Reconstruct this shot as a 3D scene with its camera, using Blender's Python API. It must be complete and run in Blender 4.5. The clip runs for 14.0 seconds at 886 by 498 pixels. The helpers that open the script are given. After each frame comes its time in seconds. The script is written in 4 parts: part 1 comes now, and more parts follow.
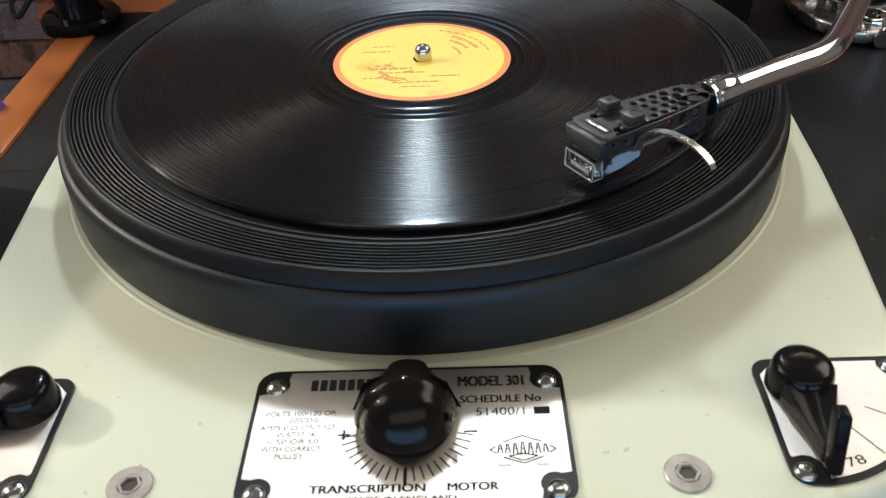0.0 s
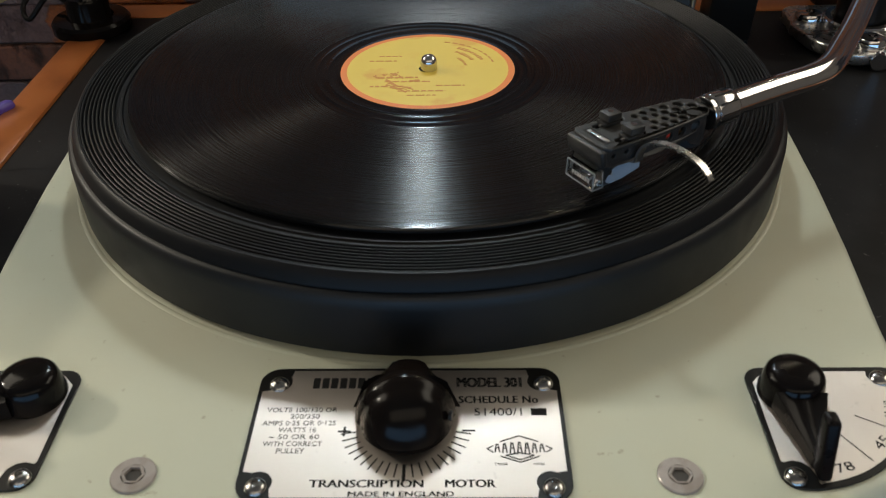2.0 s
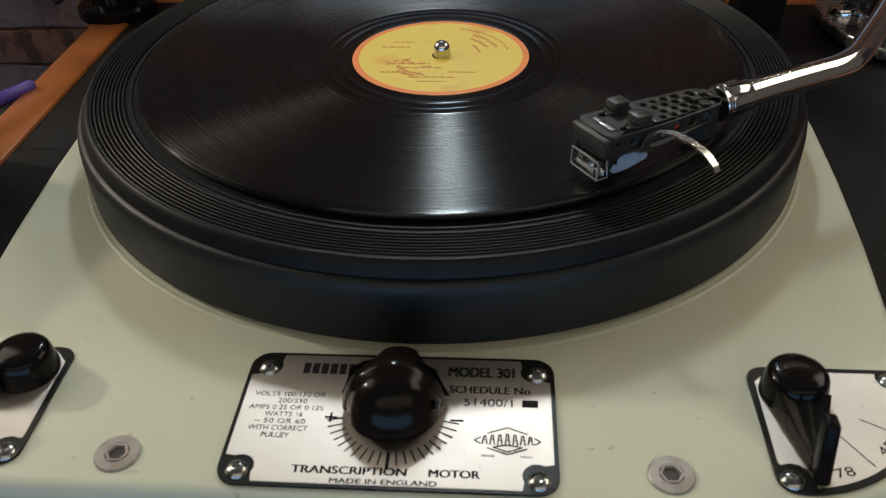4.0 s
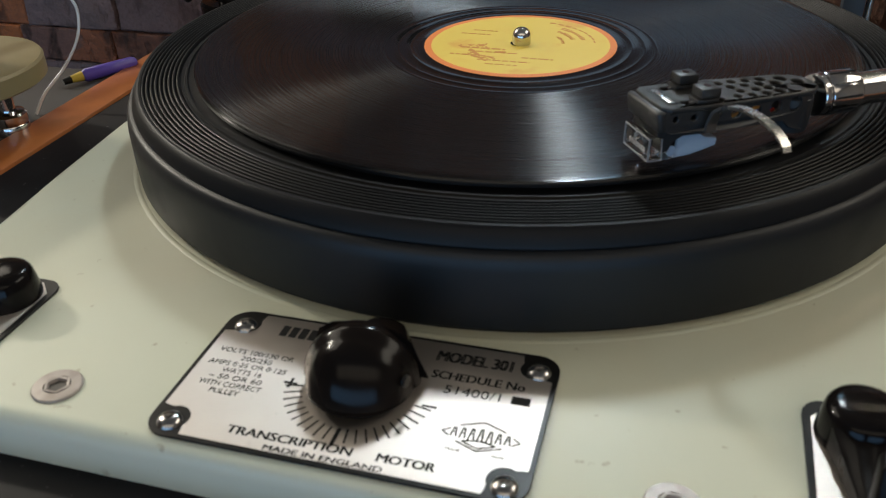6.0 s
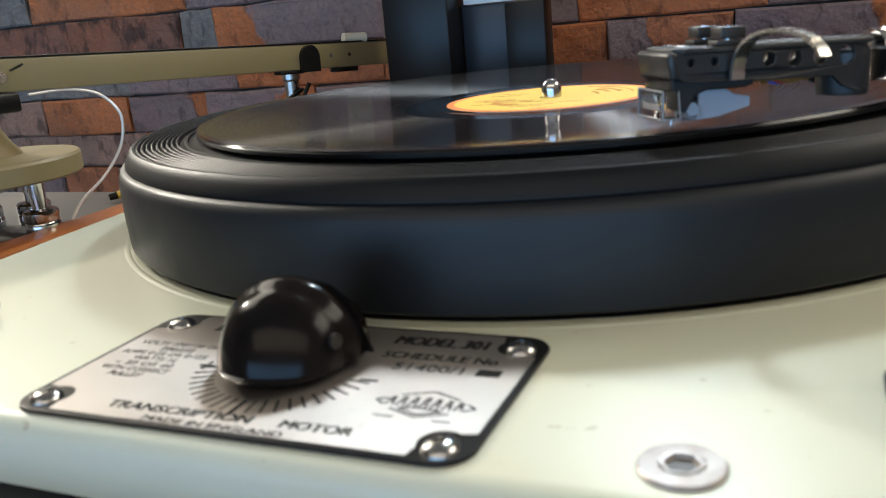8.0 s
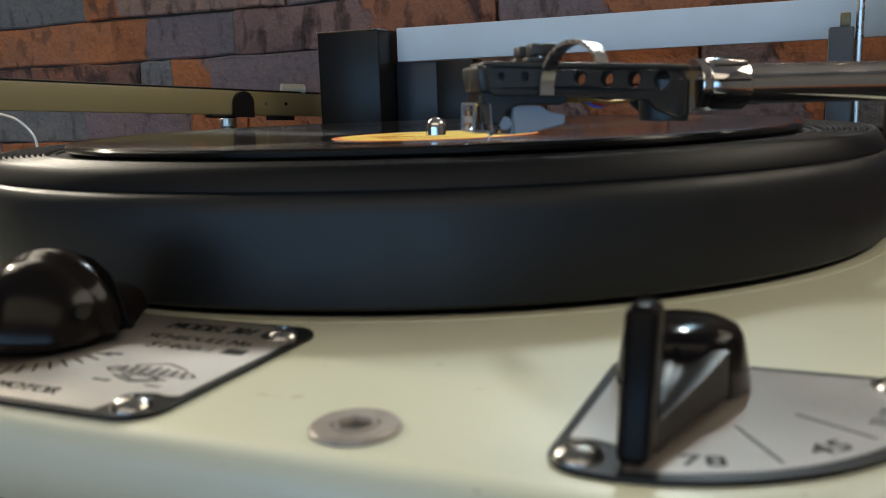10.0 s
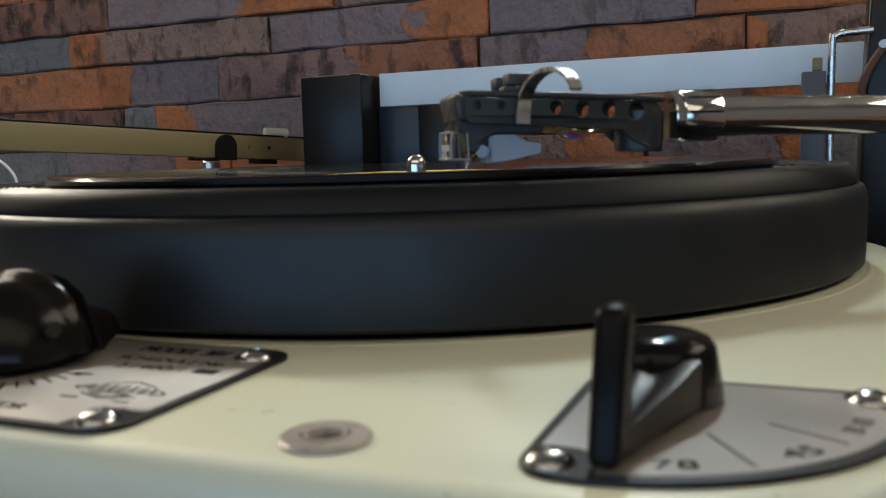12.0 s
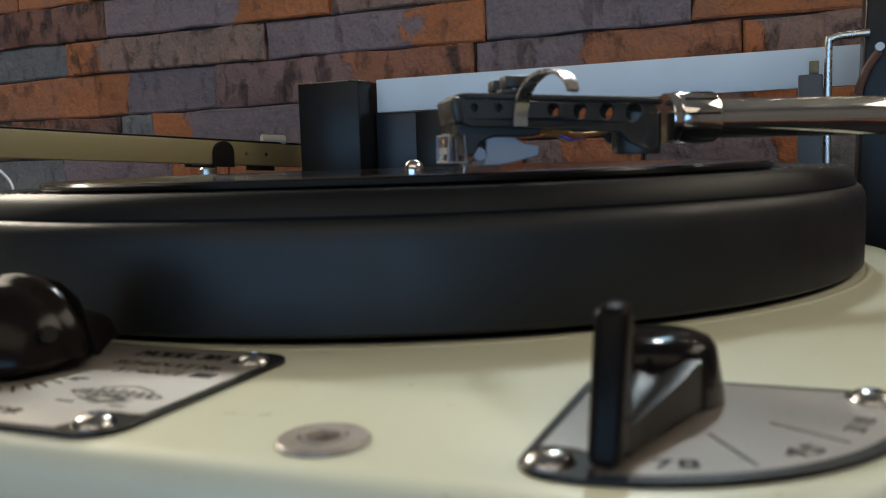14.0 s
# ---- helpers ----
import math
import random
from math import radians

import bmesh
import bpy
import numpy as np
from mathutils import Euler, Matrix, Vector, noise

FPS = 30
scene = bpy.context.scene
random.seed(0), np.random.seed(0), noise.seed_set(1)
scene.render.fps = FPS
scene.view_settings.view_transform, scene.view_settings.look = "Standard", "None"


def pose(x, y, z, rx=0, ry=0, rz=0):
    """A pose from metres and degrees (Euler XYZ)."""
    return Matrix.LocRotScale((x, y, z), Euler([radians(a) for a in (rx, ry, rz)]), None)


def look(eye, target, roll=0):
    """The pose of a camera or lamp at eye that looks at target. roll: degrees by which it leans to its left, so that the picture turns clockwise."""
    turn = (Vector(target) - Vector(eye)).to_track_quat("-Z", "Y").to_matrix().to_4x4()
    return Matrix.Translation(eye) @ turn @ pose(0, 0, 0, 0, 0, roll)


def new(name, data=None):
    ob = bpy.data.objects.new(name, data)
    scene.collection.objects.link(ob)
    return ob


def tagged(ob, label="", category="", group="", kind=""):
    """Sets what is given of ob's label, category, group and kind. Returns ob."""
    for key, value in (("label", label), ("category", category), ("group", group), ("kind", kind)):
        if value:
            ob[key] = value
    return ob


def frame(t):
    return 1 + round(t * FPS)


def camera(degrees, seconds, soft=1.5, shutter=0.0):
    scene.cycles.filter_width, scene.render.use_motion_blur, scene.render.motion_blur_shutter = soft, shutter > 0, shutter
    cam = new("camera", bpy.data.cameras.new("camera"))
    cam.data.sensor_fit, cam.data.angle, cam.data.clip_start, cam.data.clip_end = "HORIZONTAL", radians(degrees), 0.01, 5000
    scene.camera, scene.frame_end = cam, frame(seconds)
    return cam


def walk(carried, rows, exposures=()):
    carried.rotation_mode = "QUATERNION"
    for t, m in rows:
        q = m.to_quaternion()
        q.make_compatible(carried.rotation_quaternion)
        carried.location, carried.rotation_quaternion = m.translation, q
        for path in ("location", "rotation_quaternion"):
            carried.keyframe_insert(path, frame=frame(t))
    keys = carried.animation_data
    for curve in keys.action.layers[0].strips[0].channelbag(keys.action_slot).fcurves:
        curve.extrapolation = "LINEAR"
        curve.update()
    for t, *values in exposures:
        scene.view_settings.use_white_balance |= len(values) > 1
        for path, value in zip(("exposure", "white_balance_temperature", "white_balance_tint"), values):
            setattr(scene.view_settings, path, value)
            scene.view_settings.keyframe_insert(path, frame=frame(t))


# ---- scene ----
cam = camera(54.54, 14.0, 1.05)
# a phone lens: the far things are sharp, what comes close goes soft
cam.data.dof.use_dof = True
cam.data.dof.focus_distance = 0.45
cam.data.dof.aperture_fstop = 32.0
ROWS = [
    (0.0, 0.0144, -0.3426, 0.1913, 52.48, 2.11, -0.09),
    (0.5, 0.0128, -0.3430, 0.1911, 52.68, 1.53, 0.18),
    (1.0, 0.0125, -0.3453, 0.1906, 52.73, 1.23, 0.25),
    (1.5, 0.0125, -0.3492, 0.1915, 53.09, 1.19, 0.34),
    (2.0, 0.0127, -0.3496, 0.1921, 53.50, 0.89, 0.57),
    (2.5, 0.0115, -0.3504, 0.1934, 53.50, 0.63, 0.81),
    (3.0, 0.0176, -0.3489, 0.1914, 53.72, 0.64, 1.24),
    (3.5, 0.0129, -0.3493, 0.1895, 53.76, 0.50, 1.55),
    (3.7, 0.0165, -0.3483, 0.1881, 53.25, 0.69, 2.15),
    (5.8, 0.0679, -0.3337, 0.1557, 57.11, 1.52, 14.98),
    (6.0, 0.0642, -0.3287, 0.1416, 58.43, 1.32, 15.86),
    (6.5, 0.0641, -0.3291, 0.1158, 61.85, 2.35, 16.93),
    (7.0, 0.0786, -0.3188, 0.0932, 66.90, 3.46, 18.66),
    (7.5, 0.0893, -0.3217, 0.0833, 70.95, 4.90, 21.51),
    (8.0, 0.0891, -0.3069, 0.0654, 74.51, 5.05, 22.73),
    (8.5, 0.0915, -0.2915, 0.0495, 77.72, 4.19, 23.10),
    (9.0, 0.1156, -0.2914, 0.0472, 78.64, 3.70, 23.59),
    (9.2, 0.1234, -0.2919, 0.0476, 78.75, 3.10, 23.86),
    (11.3, 0.1307, -0.2940, 0.0388, 82.65, 1.10, 22.37),
    (11.5, 0.1303, -0.2940, 0.0388, 82.87, 1.23, 22.17),
    (12.0, 0.1307, -0.2938, 0.0387, 83.63, 1.60, 22.10),
    (12.5, 0.1304, -0.2936, 0.0386, 83.78, 1.77, 22.06),
    (13.0, 0.1303, -0.2934, 0.0384, 83.94, 1.69, 21.94),
    (13.5, 0.1302, -0.2932, 0.0382, 83.99, 1.82, 21.90),
    (14.0, 0.1305, -0.2933, 0.0377, 84.10, 1.90, 21.94),
]
EXPOSURES = [(0.0, 0.28, 6550, 10), (0.5, -0.1, 6700, 10), (1.0, -0.42, 6900, 10), (1.5, -0.62, 6950, 10), (3.7, -0.66, 7000, 10), (5.8, -0.52, 6750, 10), (6.5, -0.28, 6700, 10), (7.0, 0.0, 6600, 10), (7.5, 0.17, 6600, 10), (8.0, 0.3, 6650, 10), (8.5, 0.25, 6750, 10), (9.0, -0.22, 7000, 10), (11.5, -0.2, 7150, 10), (14.0, -0.25, 7150, 10)]
walk(cam, [(t, pose(x, y, z, rx, ry, rz)) for t, x, y, z, rx, ry, rz in ROWS], EXPOSURES)

# ---- light: a shop room with ceiling panels ahead and a window behind ----
world = bpy.data.worlds.new("world")
scene.world = world
world.use_nodes = True
world.node_tree.nodes["Background"].inputs[0].default_value = (0.75, 0.85, 1.0, 1)
world.node_tree.nodes["Background"].inputs[1].default_value = 0.25


def area_lamp(name, eye, target, sx, sy, watts, colour):
    data = bpy.data.lights.new(name, "AREA")
    data.shape, data.size, data.size_y, data.energy, data.color = "RECTANGLE", sx, sy, watts, colour
    ob = new(name, data)
    ob.matrix_world = look(eye, target)
    return ob


WARM = (1.0, 0.88, 0.70)
area_lamp("panel_lamp_far", (-0.1, 2.3, 1.52), (-0.1, 2.28, 0.0), 0.15, 1.0, 8, (0.40, 0.72, 1.0))
area_lamp("panel_lamp_key", (-0.08, 1.32, 1.52), (0.0, 0.0, 0.0), 0.10, 0.34, 26, (0.80, 0.92, 1.0))
area_lamp("spot_lamp_west", (-3.1, 1.0, 1.52), (0.0, 0.0, 0.03), 0.12, 0.12, 78, (1.0, 0.95, 0.84))
area_lamp("panel_lamp_west", (-1.4, 0.5, 1.52), (-0.2, 0.0, 0.0), 1.3, 1.3, 25, (1.0, 0.94, 0.82))
area_lamp("panel_lamp_east", (1.4, 0.5, 1.52), (0.2, 0.0, 0.0), 1.3, 1.3, 32, (1.0, 0.94, 0.82))
# broad fill added behind the camera, standing in for warm bounced light
area_lamp("fill_lamp_near", (0.3, -1.5, 1.52), (0.1, -0.4, 0.0), 3.6, 1.7, 28, WARM)
area_lamp("window_light", (0.1, -2.35, 0.0), (0.0, 0.0, 0.02), 3.6, 0.8, 34, (0.26, 0.57, 1.0))


# ---- materials ----
def material(name, colour, rough=0.5, metal=0.0, spots=(), bump=(), vary=0.0, **sockets):
    """spots: (scale, low, high, colour, amount) layers; bump: (scale, strength); vary: random lightness of each object."""
    m = bpy.data.materials.new(name)
    m.use_nodes = True
    n, l = m.node_tree.nodes, m.node_tree.links
    b = n["Principled BSDF"]
    b.inputs["Roughness"].default_value, b.inputs["Metallic"].default_value = rough, metal
    for key, value in sockets.items():
        b.inputs[key.replace("_", " ")].default_value = value
    co = n.new("ShaderNodeTexCoord").outputs["Object"]
    if vary:
        here, shift = n.new("ShaderNodeObjectInfo"), n.new("ShaderNodeVectorMath")
        l.new(co, shift.inputs[0])
        l.new(here.outputs["Location"], shift.inputs[1])
        co = shift.outputs[0]
    rgb = n.new("ShaderNodeRGB")
    rgb.outputs[0].default_value = (*colour, 1)
    out = rgb.outputs[0]
    for scale, low, high, tint, amount in spots:
        tex = n.new("ShaderNodeTexNoise")
        tex.inputs["Scale"].default_value, tex.inputs["Detail"].default_value = scale, 5
        ramp = n.new("ShaderNodeMapRange")
        ramp.inputs[1].default_value, ramp.inputs[2].default_value, ramp.inputs[4].default_value = low, high, amount
        mix = n.new("ShaderNodeMix")
        mix.data_type = "RGBA"
        mix.inputs[7].default_value = (*tint, 1)
        l.new(co, tex.inputs["Vector"])
        l.new(tex.outputs[0], ramp.inputs[0])
        l.new(ramp.outputs[0], mix.inputs[0])
        l.new(out, mix.inputs[6])
        out = mix.outputs[2]
    if vary:
        info, ramp, hsv = n.new("ShaderNodeObjectInfo"), n.new("ShaderNodeMapRange"), n.new("ShaderNodeHueSaturation")
        ramp.inputs[3].default_value, ramp.inputs[4].default_value = 1 - vary, 1 + vary
        l.new(info.outputs["Random"], ramp.inputs[0])
        l.new(ramp.outputs[0], hsv.inputs["Value"])
        l.new(out, hsv.inputs["Color"])
        out = hsv.outputs[0]
    l.new(out, b.inputs["Base Color"])
    if bump:
        normal = None
        for scale, strength, size in bump:
            tex, bp = n.new("ShaderNodeTexNoise"), n.new("ShaderNodeBump")
            tex.inputs["Scale"].default_value, tex.inputs["Detail"].default_value = scale, 6
            bp.inputs["Strength"].default_value, bp.inputs["Distance"].default_value = strength, size
            l.new(co, tex.inputs["Vector"])
            l.new(tex.outputs[0], bp.inputs["Height"])
            if normal:
                l.new(normal, bp.inputs["Normal"])
            normal = bp.outputs[0]
        l.new(normal, b.inputs["Normal"])
    return m


def rough_noise(m, scale, low, high):
    """Uneven gloss: smears and fine dust."""
    n, l = m.node_tree.nodes, m.node_tree.links
    tex, ramp, co = n.new("ShaderNodeTexNoise"), n.new("ShaderNodeMapRange"), n.new("ShaderNodeTexCoord")
    tex.inputs["Scale"].default_value, tex.inputs["Detail"].default_value = scale, 6
    ramp.inputs[1].default_value, ramp.inputs[2].default_value = 0.3, 0.7
    ramp.inputs[3].default_value, ramp.inputs[4].default_value = low, high
    l.new(co.outputs["Object"], tex.inputs["Vector"])
    l.new(tex.outputs[0], ramp.inputs[0])
    l.new(ramp.outputs[0], n["Principled BSDF"].inputs["Roughness"])
    return m



def brushed(m):
    """Fine brushing along x: the gloss spreads across the strokes."""
    n, l = m.node_tree.nodes, m.node_tree.links
    b, way = n["Principled BSDF"], n.new("ShaderNodeCombineXYZ")
    way.inputs[0].default_value = 1.0
    b.inputs["Anisotropic"].default_value = 0.75
    l.new(way.outputs[0], b.inputs["Tangent"])
    return m


# the broad tan layer paints warm reflected light along with the stains
ENAMEL = rough_noise(material("cream_enamel", (0.605, 0.628, 0.50), 0.3, spots=[(5, 0.50, 0.72, (0.60, 0.51, 0.32), 0.6), (9, 0.45, 0.75, (0.63, 0.62, 0.47), 0.5), (24, 0.5, 0.9, (0.52, 0.52, 0.36), 0.3), (230, 0.69, 0.74, (0.28, 0.22, 0.12), 0.45)], bump=[(45, 0.05, 0.002), (500, 0.05, 0.0003)]), 12, 0.36, 0.43)
PLATTER = rough_noise(material("black_satin_metal", (0.0045, 0.0055, 0.0068), 0.38, bump=[(700, 0.04, 0.0002)], Specular_IOR_Level=0.38), 60, 0.43, 0.54)
RUBBER = material("black_rubber", (0.0042, 0.0048, 0.0058), 0.46, spots=[(60, 0.5, 0.8, (0.009, 0.009, 0.010), 0.5)], bump=[(900, 0.06, 0.0002)], Specular_IOR_Level=0.2)
PLINTH = material("black_plinth_board", (0.011, 0.011, 0.012), 0.52, spots=[(40, 0.5, 0.8, (0.025, 0.025, 0.027), 0.6), (600, 0.70, 0.74, (0.25, 0.25, 0.25), 0.5)], bump=[(300, 0.05, 0.0004)], Specular_IOR_Level=0.1)
CHROME = rough_noise(material("chrome", (0.60, 0.59, 0.60), 0.1, 1.0), 90, 0.06, 0.16)
FACE = brushed(rough_noise(material("brushed_plate_metal", (0.61, 0.555, 0.505), 0.3, 0.92, spots=[(60, 0.5, 0.8, (0.70, 0.66, 0.60), 0.4), (300, 0.66, 0.74, (0.40, 0.36, 0.32), 0.3)]), 120, 0.38, 0.46))
STEEL = rough_noise(material("brushed_steel", (0.60, 0.59, 0.57), 0.25, 1.0, spots=[(60, 0.5, 0.8, (0.66, 0.62, 0.55), 0.5)]), 120, 0.22, 0.34)
BAKELITE = rough_noise(material("black_bakelite", (0.006, 0.005, 0.005), 0.12, spots=[(90, 0.5, 0.8, (0.014, 0.010, 0.009), 0.6)], Specular_IOR_Level=0.14), 70, 0.08, 0.2)
SCREW_STEEL = rough_noise(material("screw_steel", (0.42, 0.41, 0.40), 0.2, 1.0), 200, 0.14, 0.3)
BAKELITE_KNOB = rough_noise(material("rubbed_black_bakelite", (0.007, 0.0055, 0.005), 0.25, spots=[(60, 0.45, 0.75, (0.014, 0.009, 0.007), 0.6)], Specular_IOR_Level=0.13), 90, 0.11, 0.22)
BAKELITE_WORN = rough_noise(material("worn_black_bakelite", (0.006, 0.005, 0.005), 0.3, Specular_IOR_Level=0.09), 150, 0.25, 0.38)
DULL = rough_noise(material("dull_zinc", (0.46, 0.44, 0.42), 0.45, 0.6, spots=[(150, 0.5, 0.7, (0.36, 0.33, 0.30), 0.5)]), 250, 0.36, 0.5)
INK = material("black_ink", (0.010, 0.010, 0.010), 0.7, Specular_IOR_Level=0.15)
BLACK_PAINT = material("black_paint", (0.007, 0.0068, 0.0066), 0.34, spots=[(80, 0.5, 0.8, (0.014, 0.013, 0.012), 0.5)], Specular_IOR_Level=0.3)
WOOD = material("teak", (0.44, 0.145, 0.042), 0.3, spots=[(30, 0.4, 0.7, (0.22, 0.06, 0.018), 0.7)], bump=[(200, 0.1, 0.0004)])
GOLD = material("champagne_enamel", (0.25, 0.20, 0.105), 0.4, spots=[(120, 0.4, 0.7, (0.25, 0.20, 0.09), 0.5)], bump=[(400, 0.08, 0.0004)], Specular_IOR_Level=0.4)
WHITE_BAR = material("pale_anodised_bar", (0.74, 0.86, 0.95), 0.35, spots=[(30, 0.4, 0.8, (0.66, 0.70, 0.75), 0.5)])
PLASTIC = rough_noise(material("black_moulded_plastic", (0.016, 0.016, 0.016), 0.4, bump=[(1500, 0.06, 0.0002)]), 200, 0.34, 0.5)
PAPER_YELLOW = material("yellow_label_paper", (0.80, 0.60, 0.085), 0.5, spots=[(70, 0.55, 0.8, (0.74, 0.42, 0.04), 0.4), (42, 0.57, 0.64, (0.72, 0.34, 0.04), 0.55)])
PAPER_ORANGE = material("orange_label_paper", (0.80, 0.22, 0.03), 0.5)
PRINT_ORANGE = material("faded_orange_print", (0.62, 0.26, 0.03), 0.55)
GUARD = material("clear_smoky_plastic", (0.95, 0.95, 0.95), 0.03, Transmission_Weight=1.0, IOR=1.18)
STYLUS_BODY = material("pale_translucent_plastic", (0.40, 0.48, 0.58), 0.2, Transmission_Weight=0.4)
WIRE_WHITE = material("silver_litz_wire", (0.7, 0.68, 0.66), 0.35, 0.4)
WIRE_RED, WIRE_BLUE, WIRE_GOLD = material("red_wire", (0.5, 0.03, 0.02), 0.4), material("blue_wire", (0.05, 0.12, 0.6), 0.4), material("copper_wire", (0.6, 0.33, 0.1), 0.3, 0.8)
PURPLE = material("purple_plastic", (0.10, 0.06, 0.36), 0.35)
SLATE_BOARD = material("dark_base_board", (0.05, 0.045, 0.042), 0.5, spots=[(20, 0.4, 0.7, (0.09, 0.08, 0.07), 0.6)])
MORTAR = material("dark_mortar", (0.045, 0.036, 0.032), 0.9, spots=[(60, 0.4, 0.7, (0.09, 0.07, 0.06), 0.7)], bump=[(120, 0.5, 0.002)])
PAINT = material("room_paint", (0.24, 0.21, 0.18), 0.8, spots=[(2, 0.4, 0.7, (0.18, 0.16, 0.14), 0.6)])
CEILING = material("grey_ceiling_paint", (0.40, 0.38, 0.35), 0.8, spots=[(2, 0.4, 0.7, (0.24, 0.24, 0.23), 0.6)])
FLOOR = material("floor_boards", (0.22, 0.16, 0.11), 0.45, spots=[(3, 0.4, 0.7, (0.15, 0.10, 0.07), 0.7)])


def stone_material(name, colour, blotch, pits, other=None, split=0.0, side=1, seed=0.0):
    """Split slate: blotches, pits drawn upright, fine grain; other: a second colour past a ragged line at split metres along the stone."""
    m = bpy.data.materials.new(name)
    m.use_nodes = True
    n, l = m.node_tree.nodes, m.node_tree.links
    b = n["Principled BSDF"]
    b.inputs["Roughness"].default_value, b.inputs["Specular IOR Level"].default_value = 0.62, 0.35
    co, info, shift = n.new("ShaderNodeTexCoord").outputs["Object"], n.new("ShaderNodeObjectInfo"), n.new("ShaderNodeVectorMath")
    l.new(co, shift.inputs[0])
    l.new(info.outputs["Location"], shift.inputs[1])
    at = shift.outputs[0]

    def cloud(scale, low, high, stretch=(1, 1, 1), detail=6, top=1.0):
        mp, tex, ramp = n.new("ShaderNodeMapping"), n.new("ShaderNodeTexNoise"), n.new("ShaderNodeMapRange")
        mp.inputs["Scale"].default_value, mp.inputs["Location"].default_value = stretch, (seed, seed * 0.7, seed * 1.3)
        tex.inputs["Scale"].default_value, tex.inputs["Detail"].default_value = scale, detail
        ramp.inputs[1].default_value, ramp.inputs[2].default_value, ramp.inputs[4].default_value = low, high, top
        l.new(at, mp.inputs["Vector"])
        l.new(mp.outputs[0], tex.inputs["Vector"])
        l.new(tex.outputs[0], ramp.inputs[0])
        return ramp.outputs[0]

    def blend(fac, first, second):
        mix = n.new("ShaderNodeMix")
        mix.data_type = "RGBA"
        l.new(fac, mix.inputs[0])
        for socket, value in ((mix.inputs[6], first), (mix.inputs[7], second)):
            if isinstance(value, tuple):
                socket.default_value = (*value, 1)
            else:
                l.new(value, socket)
        return mix.outputs[2]

    out = blend(cloud(26, 0.42, 0.62, top=0.8), colour, blotch)
    crack = None
    if other:
        line, edge, near = n.new("ShaderNodeSeparateXYZ"), n.new("ShaderNodeMath"), n.new("ShaderNodeMapRange")
        l.new(co, line.inputs[0])
        edge.operation = "ADD"
        l.new(line.outputs[0], edge.inputs[0])
        l.new(cloud(22, 0.2, 0.8, top=0.05), edge.inputs[1])
        near.inputs[1].default_value, near.inputs[2].default_value = split + 0.025 - 0.002 * side, split + 0.025 + 0.002 * side
        l.new(edge.outputs[0], near.inputs[0])
        out = blend(near.outputs[0], out, blend(cloud(40, 0.42, 0.7, top=0.6), other, tuple(0.62 * c for c in other)))
        crack = near.outputs[0]
    holes = cloud(85, 0.60 - 0.12 * pits, 0.70 - 0.08 * pits, (1, 1, 0.5), top=0.35 + 0.6 * pits)
    out = blend(holes, out, (0.055, 0.030, 0.026))
    out = blend(cloud(420, 0.45, 0.75, top=0.45), out, (0.12, 0.085, 0.075))
    tone, hsv = n.new("ShaderNodeMapRange"), n.new("ShaderNodeHueSaturation")
    tone.inputs[3].default_value, tone.inputs[4].default_value = 0.86, 1.14
    l.new(info.outputs["Random"], tone.inputs[0])
    l.new(tone.outputs[0], hsv.inputs["Value"])
    l.new(out, hsv.inputs["Color"])
    l.new(hsv.outputs[0], b.inputs["Base Color"])
    normal = None
    for height, strength, size in ((cloud(16, 0.2, 0.8), 0.8, 0.012), (cloud(70, 0.2, 0.8), 0.7, 0.005), (holes, -0.8, 0.003), (cloud(420, 0.2, 0.8), 0.5, 0.001), (crack, 0.6, 0.003)):
        if height:
            bp = n.new("ShaderNodeBump")
            bp.invert = strength < 0
            bp.inputs["Strength"].default_value, bp.inputs["Distance"].default_value = abs(strength), size
            l.new(height, bp.inputs["Height"])
            if normal:
                l.new(normal, bp.inputs["Normal"])
            normal = bp.outputs[0]
    l.new(normal, b.inputs["Normal"])
    return m


RUST, SLATE, UMBER, TAN, MOSS = (0.52, 0.165, 0.058), (0.25, 0.18, 0.182), (0.25, 0.115, 0.082), (0.33, 0.185, 0.135), (0.185, 0.175, 0.165)
STONES = {
    "o": stone_material("orange_stone", RUST, (0.38, 0.15, 0.075), 0.15),
    "m": stone_material("grey_mauve_stone", SLATE, (0.19, 0.15, 0.155), 0.15, seed=3.0),
    "b": stone_material("brown_pitted_stone", UMBER, (0.34, 0.125, 0.07), 0.9, seed=5.0),
    "t": stone_material("tan_pitted_stone", TAN, (0.27, 0.16, 0.125), 0.55, seed=8.0),
    "g": stone_material("grey_green_stone", MOSS, (0.22, 0.20, 0.185), 0.25, seed=11.0),
    "to": stone_material("tan_stone_orange_end", TAN, (0.24, 0.16, 0.125), 0.6, RUST, -0.062, -1, 2.0),
    "mo": stone_material("mauve_stone_orange_end", SLATE, (0.26, 0.165, 0.155), 0.15, RUST, 0.03, 1, 4.0),
    "om": stone_material("mauve_stone_orange_head", SLATE, (0.20, 0.16, 0.17), 0.2, RUST, -0.03, -1, 6.0),
    "bo": stone_material("pitted_stone_orange_end", (0.29, 0.16, 0.14), (0.22, 0.12, 0.10), 0.9, (0.40, 0.15, 0.08), 0.0, 1, 7.0),
    "mb": stone_material("mauve_stone_rust_half", (0.27, 0.19, 0.185), (0.20, 0.13, 0.125), 0.5, (0.46, 0.165, 0.075), -0.01, 1, 9.0),
}



